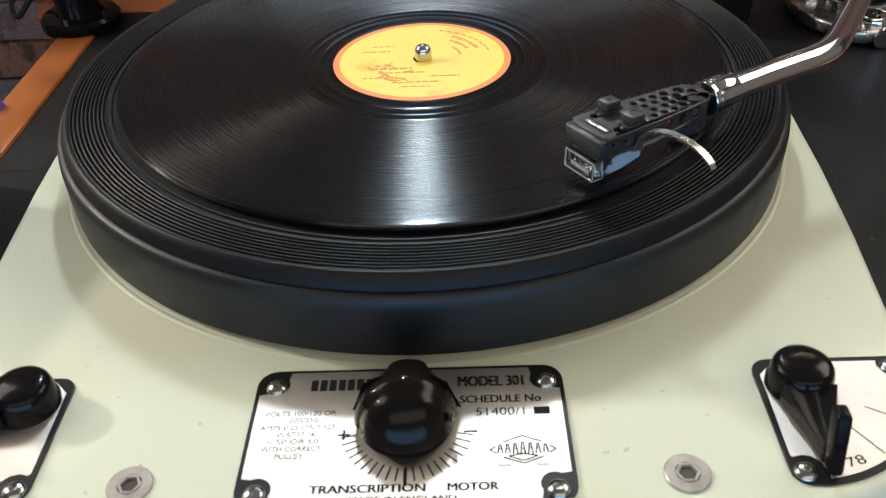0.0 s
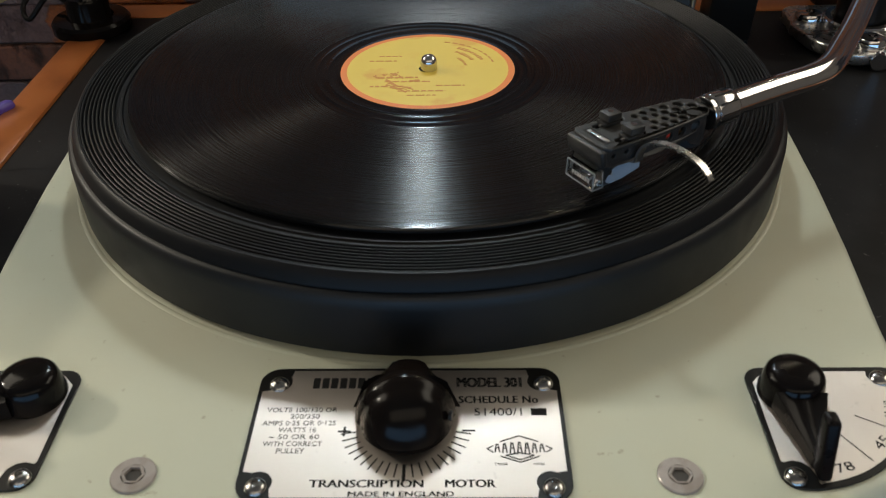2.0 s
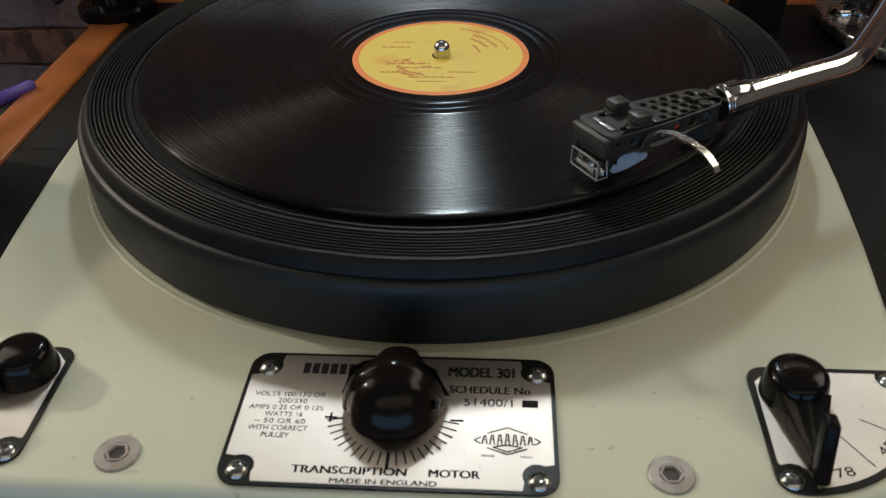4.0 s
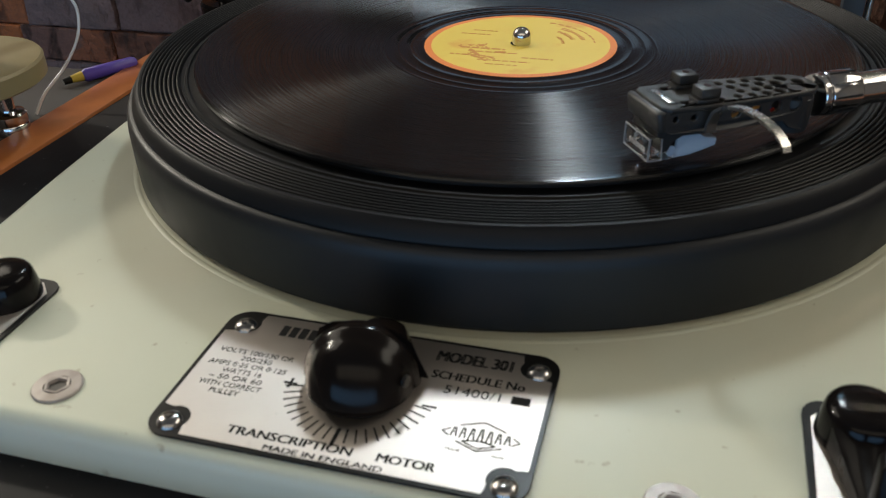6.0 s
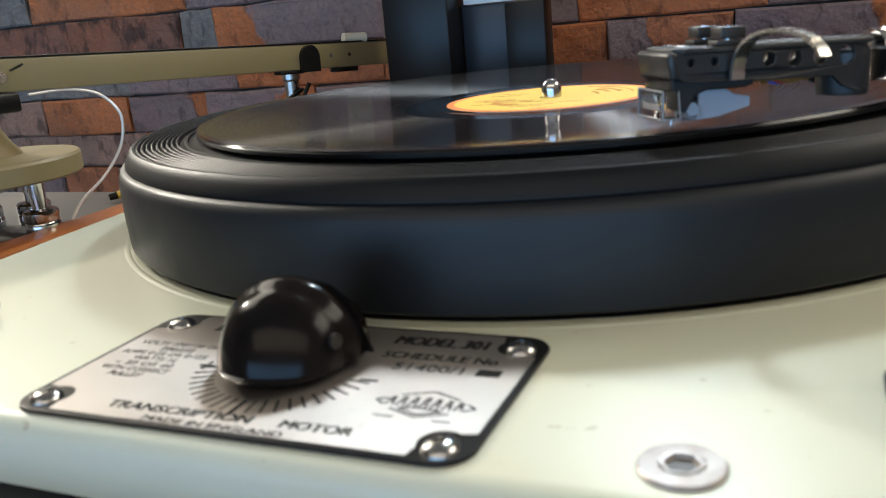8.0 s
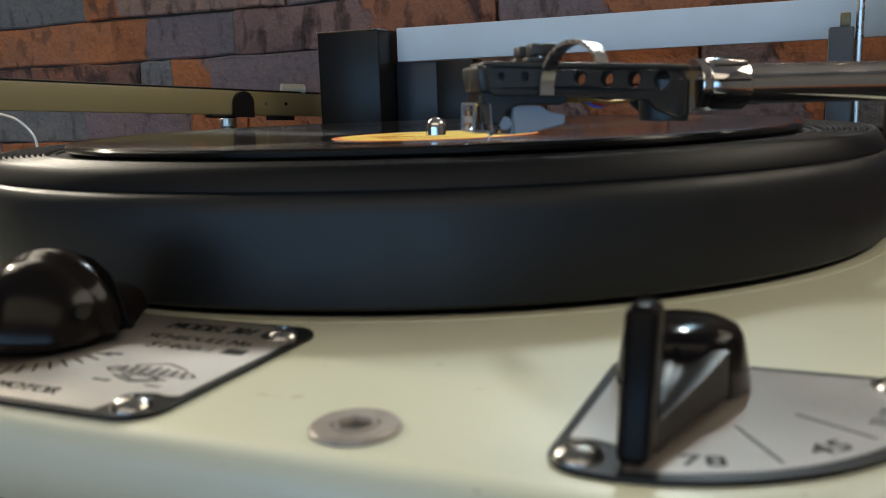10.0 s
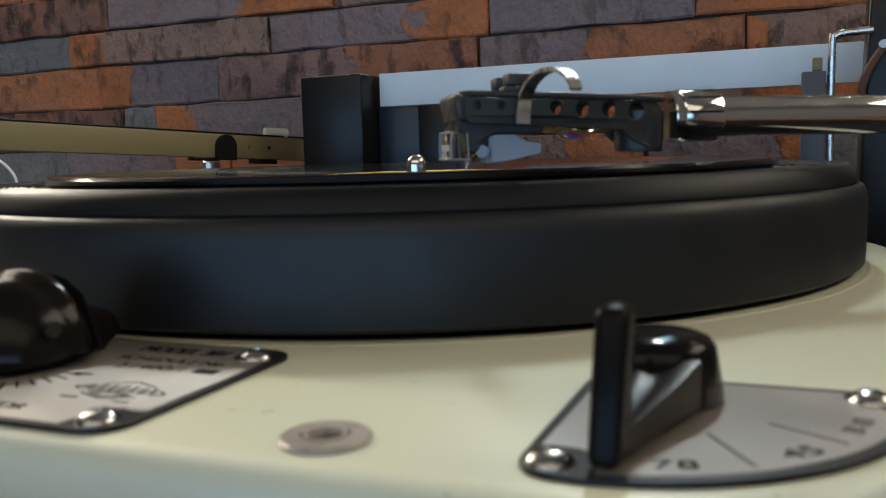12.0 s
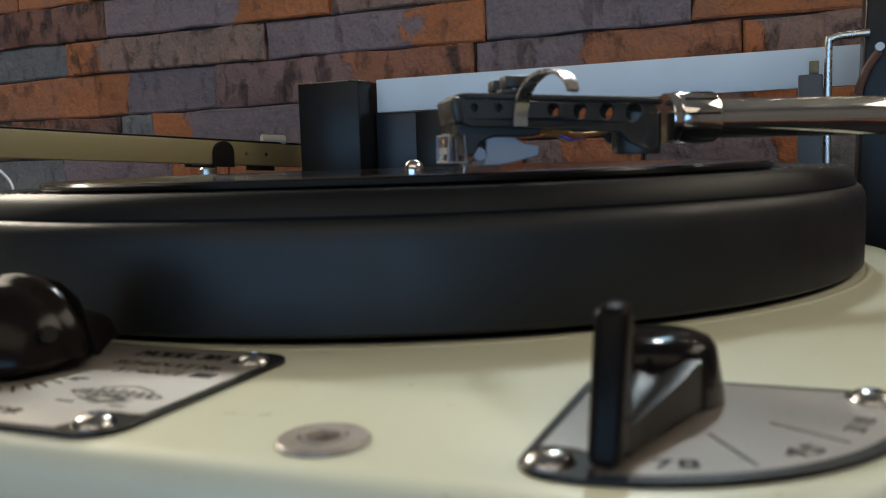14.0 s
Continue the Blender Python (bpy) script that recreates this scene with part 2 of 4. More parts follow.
def vinyl(name, rough, aniso):
    """Pressed grooves: gloss drawn out across the grooves, faint rings of programme bands."""
    m = material(name, (0.0032, 0.0032, 0.0035), rough)
    n, l = m.node_tree.nodes, m.node_tree.links
    b = n["Principled BSDF"]
    b.inputs["Anisotropic"].default_value, b.inputs["Anisotropic Rotation"].default_value = aniso, 0.25
    b.inputs["Specular IOR Level"].default_value = 0.3
    b.inputs["Coat Weight"].default_value, b.inputs["Coat Roughness"].default_value, b.inputs["Coat IOR"].default_value = 1.0, 0.09, 1.13
    tangent = n.new("ShaderNodeTangent")
    tangent.direction_type, tangent.axis = "RADIAL", "Z"
    l.new(tangent.outputs[0], b.inputs["Tangent"])
    co, ln, tex, ramp = n.new("ShaderNodeTexCoord"), n.new("ShaderNodeVectorMath"), n.new("ShaderNodeTexNoise"), n.new("ShaderNodeMapRange")
    flat = n.new("ShaderNodeVectorMath")
    flat.operation, flat.inputs[1].default_value = "MULTIPLY", (1, 1, 0)
    ln.operation, tex.noise_dimensions = "LENGTH", "1D"
    tex.inputs["Scale"].default_value, tex.inputs["Detail"].default_value = 2200, 3
    ramp.inputs[1].default_value, ramp.inputs[2].default_value, ramp.inputs[3].default_value, ramp.inputs[4].default_value = 0.3, 0.7, rough - 0.09, rough + 0.08
    l.new(co.outputs["Object"], flat.inputs[0])
    l.new(flat.outputs[0], ln.inputs[0])
    l.new(ln.outputs["Value"], tex.inputs["W"])
    l.new(tex.outputs[0], ramp.inputs[0])
    l.new(ramp.outputs[0], b.inputs["Roughness"])
    # grooves that waver from turn to turn, so that a streak of light frays
    wave, spin = n.new("ShaderNodeTexNoise"), n.new("ShaderNodeMapRange")
    wave.noise_dimensions = "1D"
    wave.inputs["Scale"].default_value, wave.inputs["Detail"].default_value = 900, 4
    spin.inputs[1].default_value, spin.inputs[2].default_value, spin.inputs[3].default_value, spin.inputs[4].default_value = 0.25, 0.75, 0.25 - 0.016, 0.25 + 0.016
    l.new(ln.outputs["Value"], wave.inputs["W"])
    l.new(wave.outputs[0], spin.inputs[0])
    l.new(spin.outputs[0], b.inputs["Anisotropic Rotation"])
    return m


GROOVES, DEAD_WAX = vinyl("record_grooves", 0.26, 1.0), vinyl("record_dead_wax", 0.12, 0.3)

# ---- building helpers; lengths in millimetres ----
K = 0.001


def part(name, bm, mat, parent=None, label="", at=(0, 0, 0), turn=(0, 0, 0), smooth=True):
    """One mesh object from a bmesh in millimetres, at a place in millimetres under its parent."""
    bmesh.ops.scale(bm, vec=(K, K, K), verts=bm.verts)
    me = bpy.data.meshes.new(name)
    bm.to_mesh(me)
    bm.free()
    me.materials.append(mat)
    for p in me.polygons:
        p.use_smooth = smooth
    if smooth:
        me.set_sharp_from_angle(angle=radians(35))
    ob = new(name, me)
    ob.parent = parent
    ob.matrix_basis = pose(at[0] * K, at[1] * K, at[2] * K, *turn)
    if label:
        ob["label"] = label
    return ob


def thing(name, label, category, at=(0, 0, 0), turn=(0, 0, 0), group="", kind=""):
    ob = new(name)
    ob.empty_display_size = 0.01
    ob.matrix_basis = pose(at[0] * K, at[1] * K, at[2] * K, *turn)
    return tagged(ob, label, category, group, kind)


def box(x0, x1, y0, y1, z0, z1, bevel=0.0, segments=2):
    bm = bmesh.new()
    bmesh.ops.create_cube(bm, size=1)
    bmesh.ops.transform(bm, matrix=Matrix.Translation(((x0 + x1) / 2, (y0 + y1) / 2, (z0 + z1) / 2)) @ Matrix.Diagonal((x1 - x0, y1 - y0, z1 - z0, 1)), verts=bm.verts)
    if bevel:
        bmesh.ops.bevel(bm, geom=bm.edges[:], offset=bevel, segments=segments, affect="EDGES", profile=0.5)
    return bm


def lathe(profile, segments=64, centre=(0, 0)):
    """A turned body from (radius, height) pairs, bottom outside first."""
    bm = bmesh.new()
    rings = []
    for r, z in profile:
        if r < 1e-6:
            rings.append([bm.verts.new((centre[0], centre[1], z))])
        else:
            rings.append([bm.verts.new((centre[0] + r * math.cos(2 * math.pi * i / segments), centre[1] + r * math.sin(2 * math.pi * i / segments), z)) for i in range(segments)])
    for a, b in zip(rings, rings[1:]):
        for i in range(segments):
            j = (i + 1) % segments
            if len(a) == 1 and len(b) == 1:
                continue
            if len(a) == 1:
                bm.faces.new((a[0], b[j], b[i]))
            elif len(b) == 1:
                bm.faces.new((a[i], a[j], b[0]))
            else:
                bm.faces.new((a[i], a[j], b[j], b[i]))
    bmesh.ops.recalc_face_normals(bm, faces=bm.faces)
    return bm


def rod(points, radius, segments=16, closed_ends=True):
    """A round bar along a line of points; radius may be a list."""
    bm = bmesh.new()
    pts = [Vector(p) for p in points]
    radii = radius if isinstance(radius, list) else [radius] * len(pts)
    rings, side = [], None
    for i, p in enumerate(pts):
        way = (pts[min(i + 1, len(pts) - 1)] - pts[max(i - 1, 0)]).normalized()
        if side is None:
            side = way.cross(Vector((0, 0, 1)) if abs(way.z) < 0.9 else Vector((1, 0, 0))).normalized()
        side = (side - way * side.dot(way)).normalized()
        up = way.cross(side)
        rings.append([bm.verts.new(p + radii[i] * (math.cos(2 * math.pi * k / segments) * side + math.sin(2 * math.pi * k / segments) * up)) for k in range(segments)])
    for a, b in zip(rings, rings[1:]):
        for k in range(segments):
            bm.faces.new((a[k], a[(k + 1) % segments], b[(k + 1) % segments], b[k]))
    if closed_ends:
        bm.faces.new(rings[0])
        bm.faces.new(rings[-1])
    bmesh.ops.recalc_face_normals(bm, faces=bm.faces)
    return bm


def curve_line(points, steps=8):
    """A smooth line through the points."""
    p = [Vector(q) for q in points]
    p = [2 * p[0] - p[1]] + p + [2 * p[-1] - p[-2]]
    out = []
    for i in range(1, len(p) - 2):
        for k in range(steps):
            t = k / steps
            out.append(0.5 * (2 * p[i] + (p[i + 1] - p[i - 1]) * t + (2 * p[i - 1] - 5 * p[i] + 4 * p[i + 1] - p[i + 2]) * t * t + (3 * p[i] - p[i - 1] - 3 * p[i + 1] + p[i + 2]) * t ** 3))
    return out + [p[-2]]


def circle(x, y, r, n=20, a0=0, a1=360):
    whole = a1 - a0 == 360
    return [(x + r * math.cos(radians(a0 + (a1 - a0) * i / (n if whole else n - 1))), y + r * math.sin(radians(a0 + (a1 - a0) * i / (n if whole else n - 1)))) for i in range(n)]


def sheet(outlines, z0, z1, bevel=0.0):
    """A flat plate from closed outlines, holes being outlines inside outlines."""
    cu = bpy.data.curves.new("plate_curve", "CURVE")
    cu.dimensions, cu.fill_mode = "2D", "BOTH"
    cu.extrude, cu.bevel_depth, cu.bevel_resolution = max((z1 - z0) / 2 - bevel, 0), bevel, 2
    cu.offset = -bevel
    for outline in outlines:
        sp = cu.splines.new("POLY")
        sp.points.add(len(outline) - 1)
        for q, (x, y) in zip(sp.points, outline):
            q.co = (x, y, 0, 1)
        sp.use_cyclic_u = True
    return baked(cu, (z0 + z1) / 2)


def baked(cu, z):
    ob = new("plate_curve", cu)
    me = bpy.data.meshes.new_from_object(ob.evaluated_get(bpy.context.evaluated_depsgraph_get()))
    bm = bmesh.new()
    bm.from_mesh(me)
    bpy.data.objects.remove(ob)
    bpy.data.curves.remove(cu)
    bpy.data.meshes.remove(me)
    bmesh.ops.translate(bm, vec=(0, 0, z), verts=bm.verts)
    return bm


def letters(body, x0, x1, y, height, z, shear=0.0, bold=0.0, turn=0.0):
    """Flat lettering from x0 to x1 on the base line y, with capitals of that height."""
    cu = bpy.data.curves.new("words", "FONT")
    cu.body, cu.size, cu.extrude, cu.offset, cu.shear, cu.resolution_u = body, 10, 0.3, bold, shear, 3
    bm = baked(cu, 0)
    xs, ys = [v.co.x for v in bm.verts], [v.co.y for v in bm.verts]
    bmesh.ops.translate(bm, vec=(-min(xs), 0, 0), verts=bm.verts)
    bmesh.ops.scale(bm, vec=((x1 - x0) / (max(xs) - min(xs)), height / max(ys), 0.1), verts=bm.verts)
    if turn:
        bmesh.ops.rotate(bm, cent=(0, 0, 0), matrix=Matrix.Rotation(radians(turn), 3, "Z"), verts=bm.verts)
    bmesh.ops.translate(bm, vec=(x0, y, z), verts=bm.verts)
    return bm


def bold(body, x0, x1, y, height, z, gain=0.16):
    """Heavier lettering: the same words twice, a hair apart."""
    return merged([letters(body, x0, x1 - gain, y, height, z), letters(body, x0 + gain, x1, y, height, z + 0.004)])


def merged(parts):
    """Several bmeshes in one."""
    out = bmesh.new()
    for bm in parts:
        me = bpy.data.meshes.new("piece")
        bm.to_mesh(me)
        bm.free()
        out.from_mesh(me)
        bpy.data.meshes.remove(me)
    return out


def stroke(a, b, width, z):
    """A thin printed line."""
    a, b = Vector((*a, 0)), Vector((*b, 0))
    side = Vector((-(b - a).y, (b - a).x, 0)).normalized() * width / 2
    bm = bmesh.new()
    low = [bm.verts.new(p + Vector((0, 0, z - 0.03))) for p in (a + side, a - side, b - side, b + side)]
    top = [bm.verts.new(p + Vector((0, 0, z + 0.03))) for p in (a + side, a - side, b - side, b + side)]
    bm.faces.new(top)
    for i in range(4):
        bm.faces.new((low[i], low[(i + 1) % 4], top[(i + 1) % 4], top[i]))
    bmesh.ops.recalc_face_normals(bm, faces=bm.faces)
    return bm


DECK = 1.0      # top of the chassis
BOARD = -12.5   # top of the plinth board

# ---- a row of small ceiling spots ----
glow = bpy.data.materials.new("lit_spot")
glow.use_nodes = True
glow.node_tree.nodes["Principled BSDF"].inputs["Emission Color"].default_value = (1.0, 0.86, 0.66, 1)
glow.node_tree.nodes["Principled BSDF"].inputs["Emission Strength"].default_value = 160
spots_track = thing("ceiling_spot_row", "row of small warm ceiling spots on a grey track", "ceiling light", (850, 1660, 1545), (0, 0, 30))
part("track", box(-600, 600, -22, 22, 0, 14, 2), CEILING, spots_track)
for k in range(15):
    head = part("spot_head", lathe([(13, -14), (15, -14), (15, 0.5), (0, 0.5)], 16), CHROME, spots_track, at=(-560 + 80 * k, 0, -0.6))
    part("spot_lens", lathe([(0, -12.5), (12.6, -12.5), (12.6, -10), (0, -10)], 16), glow, head)

# ---- the room: an unseen shell, kept dull to hold bounced light down ----
def slab(name, x0, x1, y0, y1, z0, z1, mat, label, category):
    return tagged(part(name, box(x0, x1, y0, y1, z0, z1), mat, smooth=False), label, category, kind="structure")


slab("floor", -3500, 2500, -2500, 3000, -1000, -950, FLOOR, "brown boarded shop floor", "floor")
slab("ceiling", -3500, 2500, -2500, 3000, 1560, 1600, CEILING, "unseen grey ceiling added over the scene", "ceiling")
slab("wall_south", -3500, 2500, -2600, -2500, -950, 1560, PAINT, "unseen painted wall added around the scene", "wall")
slab("wall_north", -3500, 2500, 3000, 3100, -950, 1560, PAINT, "unseen painted wall added around the scene", "wall")
slab("wall_west", -3600, -3500, -2500, 3000, -950, 1560, PAINT, "unseen painted wall added around the scene", "wall")
slab("wall_east", 2500, 2600, -2500, 3000, -950, 1560, PAINT, "unseen painted wall added around the scene", "wall")

table = thing("table", "dark table under the turntable plinth", "table", (-100, 0, -170))
part("tabletop", box(-900, 900, -330, 284, -30, 0, 3), SLATE_BOARD, table)
for sx in (-850, 850):
    for sy in (-290, 240):
        part("leg", box(sx - 25, sx + 25, sy - 25, sy + 25, -780, -30, 3), SLATE_BOARD, table)

# ---- plinth: black board in a teak frame ----
plinth = thing("plinth", "black turntable plinth board in a teak frame", "plinth", (0, 0, -170))
part("top_board", box(-200, 255, -224, 177, 20, 157.5, 0.6), PLINTH, plinth, "black board with dust specks")
part("front_rail", box(-222, 277, -244, -224.2, 0, 158.5, 1.5), WOOD, plinth, "teak rail")
part("back_rail", box(-222, 277, 177.2, 198, 0, 158.5, 1.5), WOOD, plinth, "teak rail")
part("side_rail", box(-222, -200.2, -224, 177, 0, 159, 1.5), WOOD, plinth, "teak rail")
part("side_rail", box(255.2, 277, -224, 177, 0, 159, 1.5), WOOD, plinth, "teak rail")

# ---- motor unit ----
motor = thing("turntable_motor_unit", "cream enamelled transcription turntable chassis on a black plinth", "turntable")
AXIS = -2.2     # middle line of the chassis


def chassis_outline(inset):
    """Half widths by depth: nearly straight flanks, broad round corners."""
    right = []
    for a in np.linspace(-90, -8, 14):
        right.append((103 + (48 - inset) * math.cos(radians(a)), -161 + (48 - inset) * math.sin(radians(a))))
    for x, y in ((153.5, -132), (158.5, -90), (162.5, -45), (165.0, 0), (165.5, 30)):
        right.append((x - inset, y))
    for a in np.linspace(4, 90, 12):
        right.append((95.5 + (70 - inset) * math.cos(radians(a)), 38 + (70 - inset) * math.sin(radians(a))))
    right = [(x + 2.2, y) for x, y in right]
    return [(AXIS + x, y) for x, y in right] + [(AXIS - x + 4.6, y) for x, y in reversed(right)]


bm = bmesh.new()
levels = [(0, -12.3), (0, -4)] + [(4.5 * (1 - math.cos(radians(a))), -4 + (DECK + 4) * math.sin(radians(a))) for a in (15, 30, 45, 60, 75, 90)]
rings = [[bm.verts.new((x, y, z)) for x, y in chassis_outline(i)] for i, z in levels]
for a, b in zip(rings, rings[1:]):
    for i in range(len(a)):
        bm.faces.new((a[i], a[(i + 1) % len(a)], b[(i + 1) % len(a)], b[i]))
bm.faces.new(rings[-1])
bmesh.ops.recalc_face_normals(bm, faces=bm.faces)
part("chassis", bm, ENAMEL, motor, "pale cream enamel with stains, specks and painted warm sheen")
part("platter_lip", lathe([(154.4, DECK - 0.3), (153.6, DECK + 0.1), (152.8, DECK + 0.2), (152.0, DECK + 0.12), (151.4, DECK - 0.3)], 128), ENAMEL, motor, "cream enamel")
# a flat black disc on the deck beneath the platter
part("under_platter_disc", lathe([(149, DECK + 0.05), (149, DECK + 0.3), (140, DECK + 0.3), (0, DECK + 0.3)], 96), BLACK_PAINT, motor)


def screw(parent, x, y, r=3.25):
    """A domed chrome screw with a recessed socket."""
    s = part("screw", lathe([(r, 0), (r, 0.4), (r * 0.93, 1.0), (r * 0.76, 1.6), (r * 0.55, 1.95), (r * 0.36, 2.1), (r * 0.32, 1.3), (0, 1.1)], 24), SCREW_STEEL, parent, at=(x, y, DECK + 0.3))
    return s


# name plate
plate = part("name_plate", sheet([[*circle(-42.5, -161.2, 6, 7, 180, 90), *circle(37.7, -161.2, 6, 7, 90, 0), *circle(37.7, -199.5, 6, 7, 0, -90), *circle(-42.5, -199.5, 6, 7, -90, -180)]], DECK, DECK + 0.8, 0.15), BLACK_PAINT, motor, "black bordered nameplate")
PZ = DECK + 0.8
corner = 4.0
steel = [(-47.2, -161.2 - corner), *[(-42.5 + corner * math.cos(radians(a)), -161.2 + corner * math.sin(radians(a))) for a in np.linspace(-120, 30, 10)], (-42.5 + corner, -156.4),
         (37.7 - corner, -156.4), *[(37.7 + corner * math.cos(radians(a)), -161.2 + corner * math.sin(radians(a))) for a in np.linspace(150, 300, 10)], (42.4, -161.2 - corner),
         (42.4, -199.5 + corner), *[(37.7 + corner * math.cos(radians(a)), -199.5 + corner * math.sin(radians(a))) for a in np.linspace(60, 210, 10)], (37.7 - corner, -204.3),
         (-42.5 + corner, -204.3), *[(-42.5 + corner * math.cos(radians(a)), -199.5 + corner * math.sin(radians(a))) for a in np.linspace(-30, 120, 10)], (-47.2, -199.5 + corner)]
part("steel_face", sheet([steel], PZ - 0.2, PZ + 0.12), FACE, plate, "bright brushed steel face")
TZ = PZ + 0.16
ink = lambda name, bm, label="": part(name, bm, INK, plate, label, smooth=False)
for i in range(7):
    ink("maker_bar", box(-32 + 2.75 * i, -32 + 2.75 * i + 2.1, -164, -159.6, TZ - 0.03, TZ + 0.03))
ink("lettering", bold("MODEL 301", 12, 32, -163.6, 4.0, TZ, 0.5))
ink("lettering", bold("SCHEDULE No", 12.6, 36.5, -170.2, 2.8, TZ, 0.25))
ink("lettering", letters("51400/1", 17.2, 31.3, -175.2, 2.9, TZ))
ink("serial_bar", box(34, 38.6, -175.2, -172.4, TZ - 0.03, TZ + 0.03), "dark bar over the end of a number")
for body, x0, x1, y in (("VOLTS 100/130 OR", -44.4, -23.4, -173.6), ("200/250", -37.0, -28.4, -176.2), ("AMPS 0·25 OR 0·125", -44.9, -23.3, -178.8), ("WATTS 16", -39.8, -28.8, -181.4), ("~ 50 OR 60", -42.2, -27.6, -184.0), ("WITH CORRECT", -43.5, -26.5, -186.6), ("PULLEY", -39.2, -31.2, -189.2)):
    ink("lettering", letters(body, x0, x1, y, 1.75, TZ))
ink("lettering", bold("TRANSCRIPTION", -28.3, 3.0, -201.0, 2.5, TZ, 0.28))
ink("lettering", bold("MOTOR", 8.8, 22.6, -201.0, 2.5, TZ, 0.28))
ink("lettering", bold("MADE IN ENGLAND", -17.4, 11.3, -204.0, 1.6, TZ, 0.15))
ink("lettering", letters("TRADE", 22.6, 26.2, -193.6, 0.8, TZ))
ink("lettering", letters("MARK", 33.4, 36.6, -193.6, 0.8, TZ))
# trade mark: a lozenge with a band of bars
cx, cy = 29.8, -187.8
loz = [((cx - 5.5, cy + 2.6), (cx, cy + 4.8)), ((cx, cy + 4.8), (cx + 5.5, cy + 2.6)), ((cx - 5.5, cy - 2.6), (cx, cy - 4.8)), ((cx, cy - 4.8), (cx + 5.5, cy - 2.6)), ((cx - 4, cy - 2.3), (cx, cy - 3.9)), ((cx, cy - 3.9), (cx + 4, cy - 2.3)), ((cx - 4, cy - 2.3), (cx, cy - 1.4)), ((cx, cy - 1.4), (cx + 4, cy - 2.3)), ((cx - 7.4, cy + 1.2), (cx - 9.2, cy)), ((cx - 9.2, cy), (cx - 7.4, cy - 1.2)), ((cx + 7.4, cy + 1.2), (cx + 9.2, cy)), ((cx + 9.2, cy), (cx + 7.4, cy - 1.2))]
for a, b in loz:
    ink("mark_line", stroke(a, b, 0.4, TZ))
for i in range(7):
    x, h = cx - 6.3 + 2.1 * i, 3.2 + 1.5 * (1 - abs(i - 3) / 3)
    ink("mark_bar", merged([stroke((x - 0.65, cy - h / 2 + 0.4), (x - 0.2, cy + h / 2 + 0.2), 0.42, TZ), stroke((x + 0.65, cy - h / 2 + 0.4), (x + 0.2, cy + h / 2 + 0.2), 0.42, TZ), stroke((x - 0.5, cy + 0.3), (x + 0.5, cy + 0.3), 0.3, TZ)]))
KX, KY = -2.6, -178.6
for i in range(21):
    a = -90 + (i - 10) * 7.9
    r1 = 19.2 if i != 10 else 20.4
    ink("dial_tick", stroke((KX + 14.6 * math.cos(radians(a)), KY + 14.6 * math.sin(radians(a))), (KX + r1 * math.cos(radians(a)), KY + r1 * math.sin(radians(a))), 0.45 if i != 10 else 1.0, TZ))
ink("plus_sign", merged([stroke((-22.3, -181.2), (-18.7, -181.2), 0.7, TZ), stroke((-20.5, -183.0), (-20.5, -179.4), 0.7, TZ + 0.02)]))
ink("minus_sign", stroke((13.6, -181), (17.4, -181), 0.7, TZ))
for x, y in ((-42.4, -162.2), (38.6, -162.2), (-42.8, -200.8), (38.3, -201.2)):
    screw(plate, x, y)

# pitch knob: an arched band, a sunk quarter dome in front of it, and a flared pointer behind
bm = bmesh.new()
rings = []
shape = [(5.4, 13.7, 14.6), (4.2, 14.3, 15.0), (2.4, 14.7, 15.3), (0.6, 14.6, 15.1), (-0.7, 13.6, 14.2)]
for k in range(1, 13):
    b = radians(90 * k / 12)
    shape.append((-0.7 - 11.7 * math.sin(b), 13.4, 14.1 * math.cos(b) ** 1.3))
for k, (y, w, h) in enumerate(shape):
    base = 0 if k < 5 else 1
    rings.append([bm.verts.new((w * math.cos(a), y if not base else -0.7 + (y + 0.7) * math.sin(a), h * math.sin(a))) for a in (math.pi * i / 24 for i in range(25))])
for a, b in zip(rings, rings[1:]):
    for i in range(24):
        bm.faces.new((a[i], a[i + 1], b[i + 1], b[i]))
bm.faces.new(rings[0])
bmesh.ops.remove_doubles(bm, verts=bm.verts, dist=0.01)
bmesh.ops.recalc_face_normals(bm, faces=bm.faces)
knob = part("pitch_knob", bm, BAKELITE_KNOB, motor, "rubbed black bakelite pitch control knob", at=(KX, KY - 0.4, PZ + 2.6), turn=(0, 0, 6))
bm = bmesh.new()
rings = []
for y, w, h in ((5.0, 13.6, 14.2), (5.9, 13.4, 12.6), (7.2, 12.6, 10.8), (9, 11.4, 9.0), (13, 9.2, 7.2), (17, 7.0, 5.8), (20, 5.6, 4.8), (21.2, 4.8, 3.8)):
    rings.append([bm.verts.new((w * cx, y, h * cz)) for cx, cz in ((-1.16, 0), (-1.0, 0.4), (-0.88, 0.74), (-0.6, 0.93), (-0.25, 1), (0.25, 1), (0.6, 0.93), (0.88, 0.74), (1.0, 0.4), (1.16, 0))])
for a, b in zip(rings, rings[1:]):
    for i in range(10):
        bm.faces.new((a[i], a[(i + 1) % 10], b[(i + 1) % 10], b[i]))
bm.faces.new(rings[0]), bm.faces.new(rings[-1])
bmesh.ops.recalc_face_normals(bm, faces=bm.faces)
part("pointer", bm, BAKELITE_KNOB, knob, turn=(0, 0, -6))
part("underside", lathe([(9.4, -2.0), (11.6, -1.2), (12.8, -0.4), (13.3, 0.3), (12.4, 0.8), (0, 0.8)], 40), BAKELITE_KNOB, knob)
